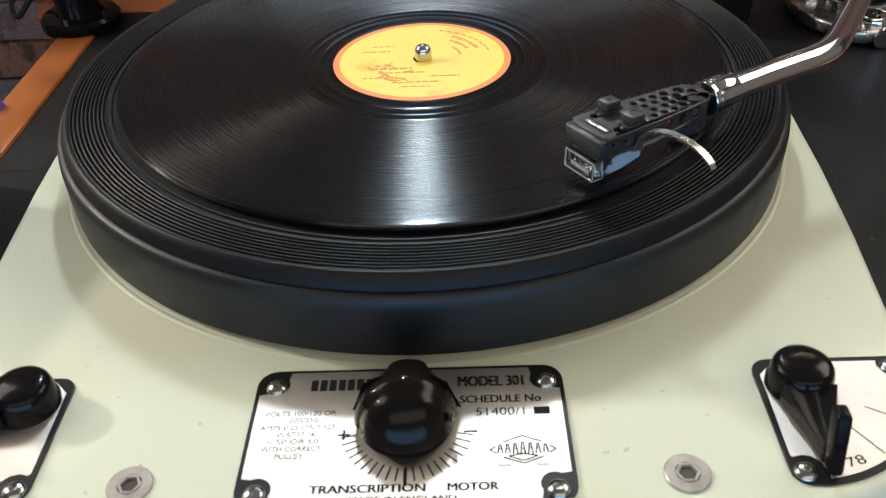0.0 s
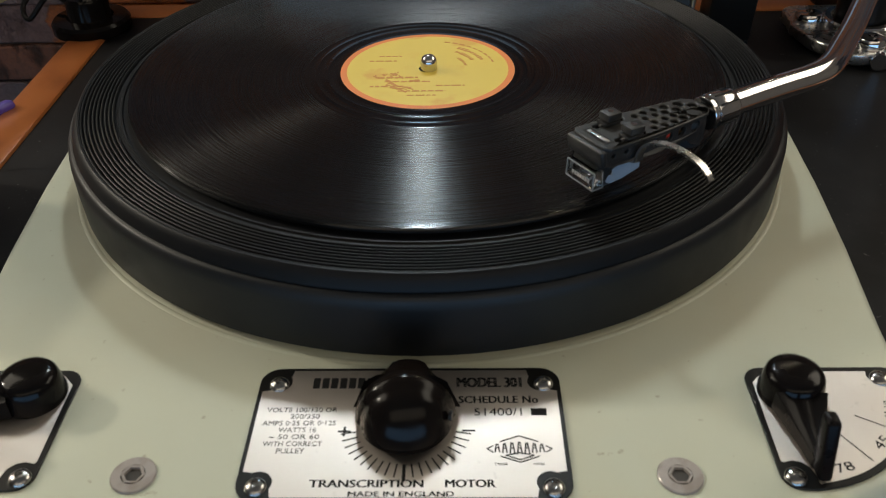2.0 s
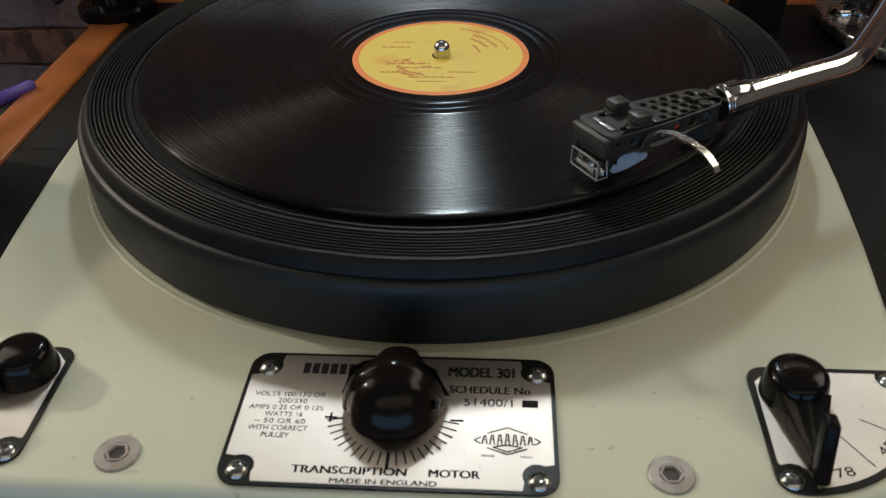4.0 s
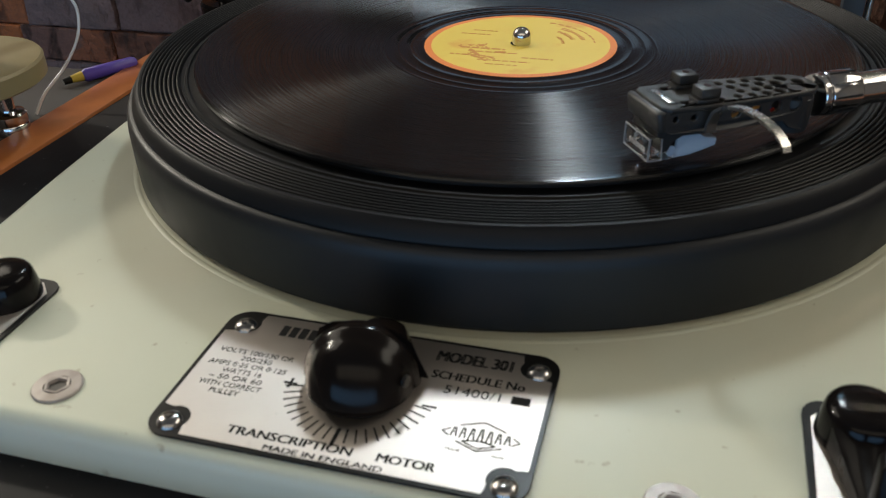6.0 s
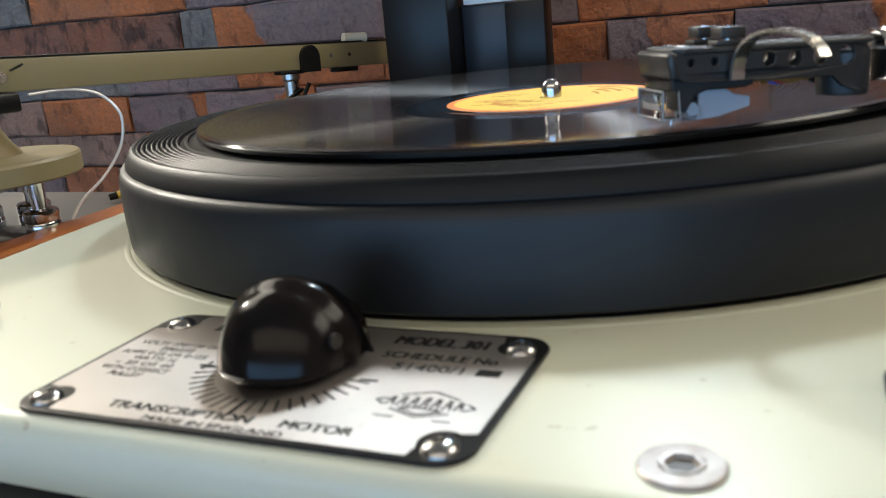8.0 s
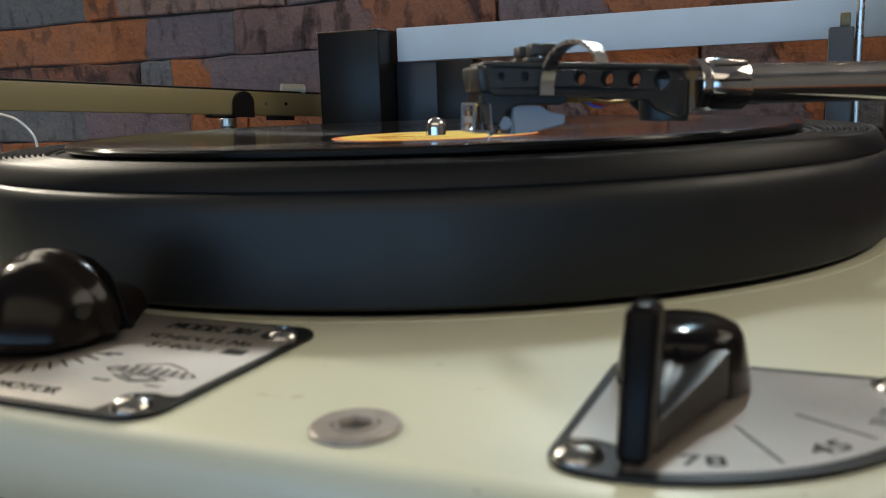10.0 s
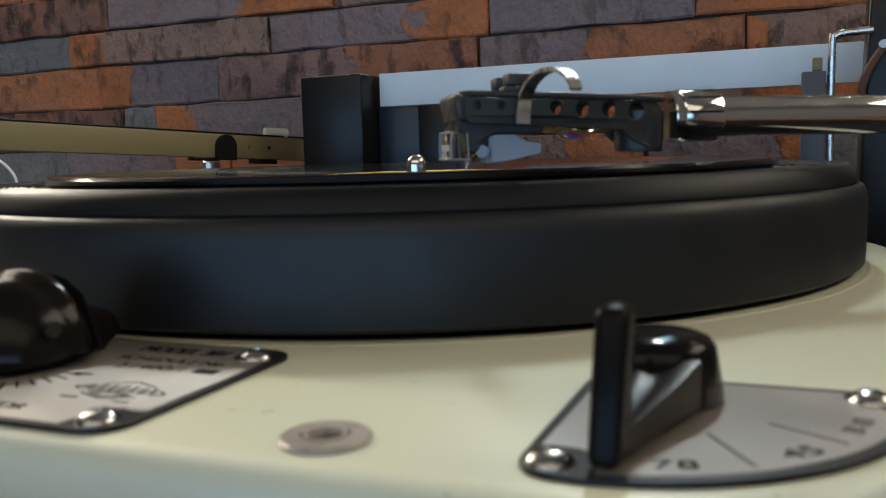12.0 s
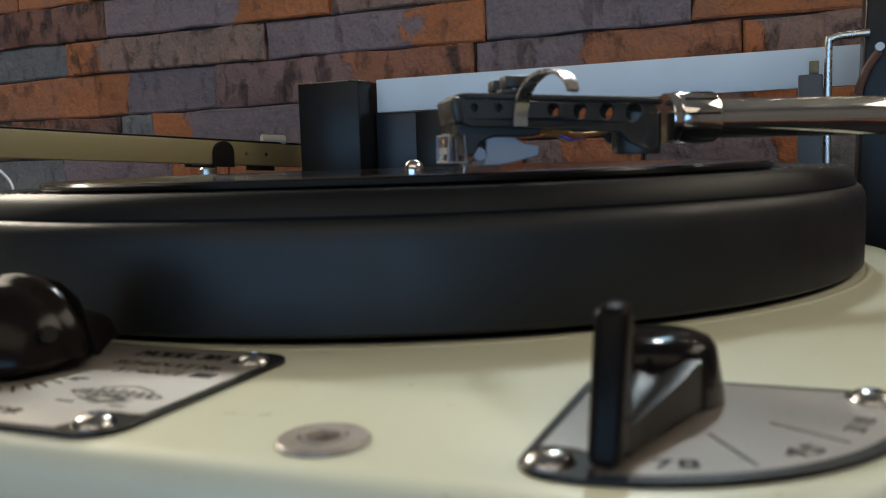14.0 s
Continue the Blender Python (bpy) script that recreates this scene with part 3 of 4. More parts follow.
# a black plug paints the darkness inside the set screw's hole
part("set_screw_hole", rod([(12.2, -4.5, 5.4), (13.0, -4.8, 5.4)], 1.5, 14), BLACK_PAINT, knob)
part("shaft", lathe([(5, -3.2), (5, -1.0), (0, -1.0)], 20), BLACK_PAINT, knob)

# flush socket bolts
WORN_ZINC = rough_noise(material("worn_bolt_steel", (0.40, 0.36, 0.335), 0.4, 0.4, spots=[(140, 0.48, 0.7, (0.20, 0.16, 0.12), 0.6)]), 250, 0.3, 0.5)
# the shade down in the bolt sockets, put into a dark colour
DARK_HOLE = material("shaded_socket_steel", (0.07, 0.065, 0.06), 0.4, 0.6)
for x, y in ((-77.6, -196.3), (73.2, -196.8)):
    bolt = part("flush_bolt", lathe([(6.3, -0.5), (6.3, 0.5), (6.0, 0.8), (3.4, 0.85), (3.3, 0.3)], 40), WORN_ZINC, motor, "flat worn steel bolt washer", at=(x, y, DECK))
    part("hex_socket", lathe([(3.35, 0.12), (3.3, 0.16), (0, 0.12)], 24), DARK_HOLE, bolt)
    part("socket_rim", lathe([(3.5, 0.7), (3.4, 1.0), (2.7, 0.95), (2.4, 0.1)], 6), WORN_ZINC, bolt)


def control(name, side, arm_angle, label):
    """A quarter-round steel plate with a hub and lever; side 1 or -1 mirrors it about the chassis middle."""
    q = lambda pts: [(AXIS + side * (x - AXIS), y) for x, y in pts]
    X, Y = 106.0, -160.5
    outline = q([*circle(106, -161, 5.5, 6, 90, 180), (100.3, -196), *circle(105.5, -196.5, 5.2, 6, 180, 262), *[(X + 41.5 * math.cos(radians(a)), Y + 41.5 * math.sin(radians(a))) for a in np.linspace(-86, -8, 18)], *circle(143.5, -159.5, 4.0, 6, -10, 90)])
    p = part(name, sheet([outline], DECK, DECK + 0.8, 0.15), BLACK_PAINT, motor, label)
    inner = q([(107, -157.4), (102.4, -162), (101.8, -192.0), *[(104.9 + 5.0 * math.cos(radians(a)), -197.0 + 5.0 * math.sin(radians(a))) for a in (120, 90, 60, 30, 0)], (110.2, -200.2),
               *[(X + 39.6 * math.cos(radians(a)), Y + 39.6 * math.sin(radians(a))) for a in np.linspace(-82, -12, 16)], *[(142.5 + 4.8 * math.cos(radians(a)), -159.5 + 4.8 * math.sin(radians(a))) for a in (270, 240, 210, 180, 155)]])
    part("steel_face", sheet([inner], PZ - 0.2, PZ + 0.12), FACE, p, "bright steel face")
    for x, y in q([(104.2, -197.6), (141.4, -160.6)]):
        screw(p, x, y, 3.3)
    hx, hy = AXIS + side * (112.2 - AXIS), -166.5
    lever = part(name.replace("plate", "lever"), lathe([(9.7, 0), (9.7, 1.0), (9.1, 5.0), (8.6, 7.6), (7.8, 8.8), (6.2, 9.5), (3.2, 9.8), (0, 9.9)], 36), BAKELITE, motor, "glossy black bakelite lever", at=(hx, hy, PZ + 0.2), turn=(0, 0, arm_angle))
    bm = bmesh.new()
    sec = [(-7.0, 7.4, 7.4, 6.7), (-14, 5.4, 5.6, 5.0), (-22, 3.4, 4.6, 4.1), (-29, 2.0, 4.2, 3.8)]
    rings = []
    for y, w, top, dip in sec:
        rings.append([bm.verts.new(c) for c in ((-w, y, 0.6), (-w, y, top), (-w * 0.72, y, top), (-w * 0.45, y, dip), (-w * 0.18, y, dip), (0, y, top * 0.95), (w * 0.18, y, dip), (w * 0.45, y, dip), (w * 0.72, y, top), (w, y, top), (w, y, 0.6))])
    for a, b in zip(rings, rings[1:]):
        for i in range(len(a)):
            bm.faces.new((a[i], a[(i + 1) % len(a)], b[(i + 1) % len(a)], b[i]))
    bm.faces.new(rings[0]), bm.faces.new(rings[-1])
    bmesh.ops.recalc_face_normals(bm, faces=bm.faces)
    part("arm", bm, BAKELITE_WORN, lever)
    bm = box(-2.0, 2.0, -4.0, 3.2, 0, 17.9, 1.3, 3)
    for v in bm.verts:
        v.co.y += v.co.z * 0.22 - (v.co.z / 18.6) * v.co.y * 0.3
    part("blade", bm, BAKELITE_WORN, lever, at=(0, -30, 0.4))
    return p


right_plate = control("speed_plate", 1, -2, "quarter-round steel speed plate with black border")
control("switch_plate", -1, -62, "quarter-round steel switch plate with black border")
for (a, b) in (((121.0, -182.2), (127.2, -192.4)), ((128.2, -175.6), (137.5, -181.2))):
    part("scale_line", stroke(a, b, 0.35, TZ), INK, right_plate, smooth=False)
part("lettering", letters("78", 116.2, 121.6, -196.6, 3.0, TZ, turn=14), INK, right_plate, smooth=False)
part("lettering", letters("45", 131.0, 136.4, -188.8, 3.0, TZ, turn=42), INK, right_plate, smooth=False)
part("lettering", letters("33 1/3", 139.2, 146.0, -177.0, 2.6, TZ, turn=72), INK, right_plate, smooth=False)

# ---- platter, mat, record ----
platter = thing("platter", "heavy black cast turntable platter on the cream chassis", "platter")
part("rim", lathe([(120, 2.6), (150.4, 2.6), (151.3, 3.4), (151.6, 12), (151.6, 21.5), (151.3, 24.0), (150.5, 25.9), (149.6, 26.6), (148.6, 26.8), (147.6, 26.2), (146.4, 25.6), (120, 25.6)], 192), PLATTER, platter)
part("hub_plate", lathe([(121, 2.7), (121, 25.5), (0, 25.5)], 96), PLATTER, platter)
part("spindle", lathe([(3.65, 20), (3.65, 34.6), (3.5, 36.0), (2.9, 37.2), (1.9, 38.0), (0.8, 38.35), (0, 38.4)], 32), CHROME, platter, "polished steel spindle", at=(0.6, -0.2, 0))

profile = [(146.6, 25.75), (148.6, 26.3), (149.0, 27.2), (148.8, 28.2), (147.6, 30.4), (146.8, 31.7), (146.0, 32.3), (145.2, 32.3)]
r = 144.9
for i in range(9):
    profile += [(r, 31.9), (r - 0.25, 32.1), (r - 0.55, 32.1), (r - 0.8, 31.8), (r - 0.95, 30.6), (r - 1.4, 30.6)]
    r -= 1.55
profile += [(r, 31.2), (129.8, 31.2), (129.4, 31.9), (128.7, 31.9), (128.3, 31.2), (125.5, 31.2), (124.6, 31.6), (118, 31.5), (112, 30.9), (0, 30.9)]
tagged(part("platter_mat", lathe(profile, 192), RUBBER), "ribbed black rubber platter mat under the record", "mat")

record = thing("record", "black ten-inch shellac record with a yellow label", "record", (0, 0, 0))
part("disc", lathe([(112, 31.0), (118, 31.7), (125.2, 32.2), (126.0, 32.8), (126.1, 33.8), (125.6, 34.5), (124.3, 34.7), (121.0, 34.3), (100, 33.0), (80, 32.2), (53.5, 31.65)], 192), GROOVES, record)
part("run_out", lathe([(53.5, 31.65), (53.0, 31.73), (52.5, 31.63), (49.0, 31.65), (48.7, 31.71), (48.4, 31.65), (44.0, 31.65), (43.7, 31.73), (43.4, 31.65), (39, 31.65), (38.6, 31.7), (36, 31.65), (4, 31.65), (4, 31.0), (112, 31.0)], 128), DEAD_WAX, record)
label_part = part("label", lathe([(38.1, 31.65), (38.0, 31.81), (35.3, 31.85)], 96), PAPER_ORANGE, record, "orange paper rim")
part("label_field", lathe([(35.3, 31.85), (34.9, 31.87), (3.8, 31.87)], 96), PAPER_YELLOW, label_part, "yellow paper")
prints = []
rng = random.Random(4)
for k, (r, a0, a1, w) in enumerate(((29.5, 12, 78, 1.2), (25.5, 20, 60, 2.6), (21.5, 24, 56, 2.2), (17, 10, 40, 1.6))):
    for i in range(9):
        a, b = a0 + (a1 - a0) * i / 9, a0 + (a1 - a0) * (i + 0.7) / 9
        prints.append(stroke((r * math.cos(radians(a)), r * math.sin(radians(a))), (r * math.cos(radians(b)), r * math.sin(radians(b))), w * rng.uniform(0.5, 1), 31.91))
for y, x0, x1, w in ((-9, -22, -4, 1.4), (-13, -18, 2, 1.0), (-17.5, -24, -10, 1.2), (-17, 4, 16, 0.9), (-22, -12, 8, 1.0), (-26, -8, 4, 0.8), (8, -26, -14, 1.0), (13, -22, -12, 0.9)):
    x = x0
    while x < x1:
        step = rng.uniform(1.5, 4)
        prints.append(stroke((x, y), (min(x + step, x1), y), w, 31.91))
        x += step + 0.7
for k in range(26):
    a, r = rng.uniform(195, 245), rng.uniform(13, 25)
    b = a + rng.uniform(4, 14)
    prints.append(stroke((r * math.cos(radians(a)), r * math.sin(radians(a))), (r * math.cos(radians(b)), r * math.sin(radians(b)) + rng.uniform(-2, 2)), rng.uniform(0.6, 1.6), 31.91 + 0.002 * k))
part("label_print", merged(prints), PRINT_ORANGE, label_part, "faded orange bars of print", smooth=False)

# ---- tonearm with perforated headshell ----
tonearm = thing("tonearm", "chrome S-shaped tonearm with a perforated black headshell", "tonearm")
line = curve_line([(111.2, -65.1, 46.3), (123, -57.6, 46.3), (135.4, -50.0, 46.2), (148, -42.6, 46.1), (156.5, -35.8, 46.0), (163.5, -27, 46.0), (172, -13, 46.2), (184, 7.5, 46.5), (198, 33, 47.0), (214, 62, 47.5), (229, 92, 48), (240, 114, 48.2)], 6)
part("arm_tube", rod([q - Vector((0, 0, 0.4)) for q in line], 5.0, 24), CHROME, tonearm, "polished chrome tube")
A = 33.2        # the headshell's heading
shell = part("headshell", sheet([[(0.5, -7.0), (2.6, -9.2), (24, -9.0), (46, -7.4), (50, -6.4), (52.6, -4), (53.4, 0), (52.6, 4), (50, 6.4), (46, 7.4), (24, 9.0), (2.6, 9.2), (0.5, 7.0)]]
    + [circle(x, y, r, 16) for x, y, r in ((25.5, 5.0, 1.25), (30, 5.3, 1.3), (34.6, 5.2, 1.4), (39.4, 4.9, 1.6), (45.5, 4.0, 1.9), (27.5, 1.6, 1.25), (32.2, 1.8, 1.3), (37, 1.7, 1.5), (42, 1.2, 1.7), (25.5, -5.0, 1.25), (30, -5.3, 1.3), (34.6, -5.2, 1.4), (39.4, -4.6, 1.6), (49.0, 0.6, 1.9), (45.0, -3.6, 1.8), (37.6, -1.6, 1.45), (28.5, -1.8, 1.25), (33.4, -1.8, 1.3))]
    + [[(8.0, s * 5.6 - 1.1), (20, s * 5.6 - 1.1), (20.8, s * 5.6), (20, s * 5.6 + 1.1), (8.0, s * 5.6 + 1.1), (7.2, s * 5.6)] for s in (1, -1)], 0, 1.4, 0.45), PLASTIC, tonearm, "black moulded plastic with round holes", at=(55.2, -101.8, 51.4), turn=(0, 2.0, A))
for s in (1, -1):
    bm = sheet([[(-0.4, 0.3), (49.2, 0.3), (50.8, -1.2), (51.4, -4), (51.4, -10.4), (49.0, -11.2), (46.5, -10.6), (43.2, -9.4), (40.5, -7.0), (24, -6.6), (3.0, -6.1), (0.6, -4.6)]] + [circle(x, y, r, 16) for x, y, r in ((4.4, -1.9, 0.85), (10.0, -1.9, 0.95), (23.2, -2.1, 1.55), (30.0, -2.3, 1.85), (36.9, -2.3, 1.95), (44.0, -2.4, 2.2))], 0, 1.3, 0.2)
    bmesh.ops.rotate(bm, cent=(0, 0, 0), matrix=Matrix.Rotation(radians(90), 3, "X"), verts=bm.verts)
    for v in bm.verts:
        half = 9.0 if v.co.x < 24 else 9.0 - (v.co.x - 24) * 0.105 - max(0, v.co.x - 48) * 0.22
        v.co.y = s * (half + v.co.y + (0.0 if s > 0 else 1.3) - (0.3 if s > 0 else 1.0)) if s > 0 else -(half - 0.3 - (v.co.y + 1.3))
    part("side_wall", bm, PLASTIC, shell)
bm = box(-1.2, 1.4, -8.9, 8.9, -5.6, 0.6, 0.9, 3)
for v in bm.verts:
    v.co.x += -0.3 * (v.co.z + 2) if v.co.z < -2 else 0
part("nose", bm, PLASTIC, shell, "worn black plastic front edge")
part("rear_block", lathe([(5.8, -12), (6.0, -11), (6.0, -2.2), (5.4, -1.6), (0, -1.5)], 28, (47.6, 0)), PLASTIC, shell)
part("maker_badge", merged([box(3.0, 6.6, -6.0, 6.0, 1.38, 1.5, 0)]), BLACK_PAINT, shell, "black badge")
part("badge_bar", box(4.0, 5.6, -5.0, 5.0, 1.52, 1.72, 0.05), STEEL, shell, "raised bright bar")
for s in (1, -1):
    part("mounting_nut", merged([box(14.2 - 3.4, 14.2 + 3.4, s * 5.6 - 2.4, s * 5.6 + 2.4, 1.4, 2.6, 0.3), box(14.6 - 3.0, 14.6 + 3.0, s * 5.6 - 2.6, s * 5.6 + 2.6, 2.9, 5.6, 0.4)]), PLASTIC, shell, "square black mounting nut")
    part("mounting_screw", merged([rod([(14.6, s * 5.6, 2), (14.6, s * 5.6, 5.75)], 1.0, 16), rod([(9.5, s * 5.6, 0.6), (12, s * 5.6, 0.7)], 1.0, 10)]), CHROME, shell, "steel screw")
# collar and bayonet ring
ring = [(0, 0), (6.0, 0.0), (6.25, 0.3), (6.25, 1.7), (5.85, 1.9), (5.85, 2.3), (6.3, 2.5), (6.45, 2.8), (6.45, 12.3), (6.2, 12.8), (4.6, 12.9)]
collar = part("collar", lathe(ring, 40), CHROME, tonearm, "bright turned chrome collar", at=(101.0, -71.8, 46.2), turn=(0, 90, A))
for k in range(10):
    a = 2 * math.pi * k / 10 + 0.2
    slot = box(-0.28, 0.28, -0.12, 0.12, 3.4, 12.0)
    part("grip_slot", slot, BLACK_PAINT, collar, at=(6.44 * math.cos(a), 6.44 * math.sin(a), 0), turn=(0, 0, math.degrees(a) + 90), smooth=False)
# finger lift
strip = curve_line([(14.8, -9.9, -6.0), (14.8, -10.2, -3.0), (15.0, -11.6, 0.4), (15.3, -15, 2.9), (15.8, -20.5, 4.5), (16.4, -27, 4.7), (17.0, -32.5, 3.6), (17.3, -36.4, 1.6), (17.4, -38, -0.3)], 6)
bm = bmesh.new()
rows = []
for i, p in enumerate(strip):
    w = Vector((1.7, 0.15, 0)) * (1.0 - 0.3 * i / len(strip))
    d = (strip[min(i + 1, len(strip) - 1)] - strip[max(i - 1, 0)]).normalized()
    nrm = d.cross(w.normalized()) * 0.4
    rows.append([bm.verts.new(q) for q in (p - w - nrm, p + w - nrm, p + w + nrm, p - w + nrm)])
for a, b in zip(rows, rows[1:]):
    for i in range(4):
        bm.faces.new((a[i], a[(i + 1) % 4], b[(i + 1) % 4], b[i]))
bm.faces.new(rows[0]), bm.faces.new(rows[-1])
bmesh.ops.recalc_face_normals(bm, faces=bm.faces)
part("finger_lift", bm, STEEL, shell, "bent bright metal finger lift")
# lead wires and cartridge pins
for k, (m, y) in enumerate(((WIRE_GOLD, -3.5), (WIRE_RED, -1.2), (WIRE_BLUE, 1.2), (WIRE_GOLD, 3.5))):
    part("lead_wire", rod(curve_line([(27, y, -6.6), (31, y * 1.3, -7.6 - 0.4 * k), (37, y, -7.0), (43, y * 0.5, -5.6)], 5), 0.5, 8), m, shell)
    part("cartridge_pin", rod([(20.6, y, -6.8), (24, y, -6.9), (24.2, y, -6.9), (29, y, -6.7)], [0.5, 0.5, 0.85, 0.85], 10), WIRE_GOLD, shell, "gilt pin with its sleeve")
# cartridge under the shell
AT = (55.2, -101.8, 51.4)


def upright(outline, y0, y1, bevel=0.0):
    """A plate standing lengthwise: an outline in length and height, from y0 to y1."""
    bm = sheet([outline], y0, y1, bevel)
    bmesh.ops.rotate(bm, cent=(0, 0, 0), matrix=Matrix.Rotation(radians(90), 3, "X"), verts=bm.verts)
    bmesh.ops.scale(bm, vec=(1, -1, 1), verts=bm.verts)
    bmesh.ops.recalc_face_normals(bm, faces=bm.faces)
    return bm


cart = part("cartridge", merged([upright([(1.0, -0.2), (21.0, -0.2), (21.0, -7.6), (19.0, -8.2), (9.5, -8.2), (6.5, -9.6), (5.0, -12.6), (3.2, -12.6), (2.4, -8.6), (1.0, -7.6)], -6.2, 6.2, 0.4), box(4, 9, -4.6, 4.6, -13.0, -8.4, 0.4)]), PLASTIC, tonearm, "black cartridge body", at=AT, turn=(0, 2.0, A))
guard = [upright([(-1.0, -8.4), (2.4, -7.9), (3.0, -14.2), (-0.8, -14.2)], s * 6.4 - 0.45, s * 6.4 + 0.45, 0.1) for s in (1, -1)] + [box(-1.3, -0.5, -6.8, 6.8, -14.3, -7.8, 0.2), box(-1.2, 3.2, -6.6, 6.6, -14.6, -14.0, 0.2)]
part("stylus_guard", merged(guard), GUARD, cart, "clear plastic stylus guard")
part("guard_hinge", box(-0.4, 2.2, -6.0, 6.0, -8.0, -5.0, 0.5), GUARD, cart, "clear plastic hinge")
# thin opaque grey rods trace the edges of the clear guard
edges = []
for y in (-6.8, 6.8):
    edges += [rod([(-1.3, y, -14.3), (3.0, y, -14.3)], 0.26, 6), rod([(-1.3, y, -14.3), (-1.3, y, -8.0)], 0.26, 6), rod([(3.0, y, -14.3), (2.4, y, -8.0)], 0.2, 6)]
for z in (-14.3, -8.0):
    edges.append(rod([(-1.3, -6.8, z), (-1.3, 6.8, z)], 0.26, 6))
part("guard_edge", merged(edges), material("grey_plastic_edge", (0.19, 0.19, 0.20), 0.3), cart, "thin grey rods along the edges of the guard")
part("guard_print", merged([box(-1.42, -1.33, -4.8 + 1.3 * i, -3.9 + 1.3 * i, -12.4, -10.9) for i in range(7)]), DULL, cart, "pale bars of print")
part("stylus_body", upright([(8.2, -8.6), (10.4, -8.3), (14.6, -8.3), (17.2, -9.8), (20.8, -10.4), (20.8, -12.6), (13.0, -14.6), (7.4, -15.0)], -5.4, 5.4, 0.3), STYLUS_BODY, cart, "pale blue-grey plastic stylus body")
part("stylus_grip", upright([(3.8, -15.0), *circle(6.3, -12.2, 2.5, 14, 190, 0), (8.6, -15.0)][:1] + [*circle(6.2, -12.0, 2.5, 14, 180, 0), (8.8, -15.0)], -5.6, 5.6, 0.2), GUARD, cart, "clear rounded grip with a round dimple")
dimple = rod([(6.3, -5.9, -12.4), (6.3, -5.6, -12.4)], 1.5, 20)
part("grip_dimple", dimple, STYLUS_BODY, cart)
part("stylus_cantilever", rod([(7, 0, -13), (4, 0, -15.4), (3.6, 0, -17.2)], [0.5, 0.35, 0.12], 8), STEEL, cart)

# pivot base of the tonearm
PX, PY = 246.0, 132.0
lobes = [*circle(-26, 20, 11, 9, 90, 200), (-38, 2), (-34, -20), *circle(-14, -34, 9, 8, 190, 290), *circle(4, -30, 12, 9, -80, 20), (24, -6), *circle(20, 18, 14, 9, -10, 90)]
part("base_plate", sheet([lobes], 2.0, 9.0, 1.2), STEEL, tonearm, "lobed silver base plate with worn edges", at=(PX, PY, BOARD))
part("base_foot", lathe([(26, 0), (26, 2.1), (0, 2.1)], 40), BLACK_PAINT, tonearm, at=(PX - 6, PY - 4, BOARD))
part("collar_ring", lathe([(20, 8.9), (20, 12.5), (19, 13.5), (16, 13.6)], 40), CHROME, tonearm, "chrome ring", at=(PX, PY, BOARD))
part("pillar", lathe([(16, 5.8), (16, 10), (14, 12), (14, 44), (19, 46), (21, 47), (21, 80), (19, 83), (0, 84)], 40), BLACK_PAINT, tonearm, "black pivot pillar", at=(PX, PY, BOARD))
part("pivot_ring", lathe([(21.2, 50), (22.4, 51), (22.4, 56), (21.2, 57)], 40), CHROME, tonearm, "chrome ring", at=(PX, PY, BOARD))
for dx, dy in ((-26, 8), (-4, -29)):
    part("clamp_screw", lathe([(8.0, 8.9), (8.0, 11.5), (7.0, 13.2), (4.4, 14.0), (2.4, 14.0), (2.2, 12.0), (0, 11.9)], 28), CHROME, tonearm, "large polished clamp screw", at=(PX + dx, PY + dy, BOARD))
part("side_knob", rod([(PX - 4, PY - 45, BOARD + 5.0), (PX - 3, PY - 40, BOARD + 5.0)], 4.6, 24), CHROME, tonearm, "small chrome thumb knob")
# arm rest post and lift bracket
rest = thing("arm_rest", "slim blue-grey post with a brass-topped clip beside the tonearm", "arm rest", (138, 122, BOARD))
part("post", box(-5.0, 5.0, -4, 4, 0, 82, 0.8), material("blue_grey_paint", (0.05, 0.065, 0.085), 0.4), rest)
part("clip", box(-0.6, 3.4, -3, 3, 82, 87.8, 0.5), material("aged_brass", (0.16, 0.12, 0.06), 0.4, 0.6), rest, "aged brass clip")
part("foot", lathe([(9, 0), (9, 2), (7, 3.5), (0, 3.6)], 28), BLACK_PAINT, rest)
bracket = thing("lift_bracket", "bent knurled chrome rod bracket by the tonearm pillar", "bracket", (146, 120, BOARD))
part("rod", rod(curve_line([(-1, 0, 0), (-1, 0, 40), (-0.9, 0, 92), (0.2, 0, 96.0), (2.8, 0, 97.4), (9, 0, 97.8), (15, 0, 98)], 5), 1.6, 12), STEEL, bracket)
part("foot", lathe([(5, 0), (5, 3), (3, 4), (0, 4)], 20), CHROME, bracket, at=(-1, 0, 0))

tower = thing("arm_lift_tower", "dark tower of the arm lift beside the chrome bracket", "lift tower", (158, 124, BOARD))
bm = box(0, 26, 0, 22, 2, 128, 1.5, 3)
for v in bm.verts:
    v.co.x += 0.03 * (v.co.z - 60)
part("tower_body", bm, BLACK_PAINT, tower)
part("tower_foot", box(2, 24, 1, 21, 0, 2.2, 0.5), BLACK_PAINT, tower)
part("coil_lead", rod(curve_line([(2, -1, 66), (-1, -3, 72), (1, -3, 80), (4, -2, 86), (7, -1.5, 90)], 6), 1.8, 10), material("brown_braid", (0.10, 0.045, 0.03), 0.6, bump=[(900, 0.6, 0.001)]), tower, "brown braided lead")
part("pin", rod([(7, -0.5, 92), (7, -4, 92)], 1.8, 14), DULL, tower, "bright metal pin")

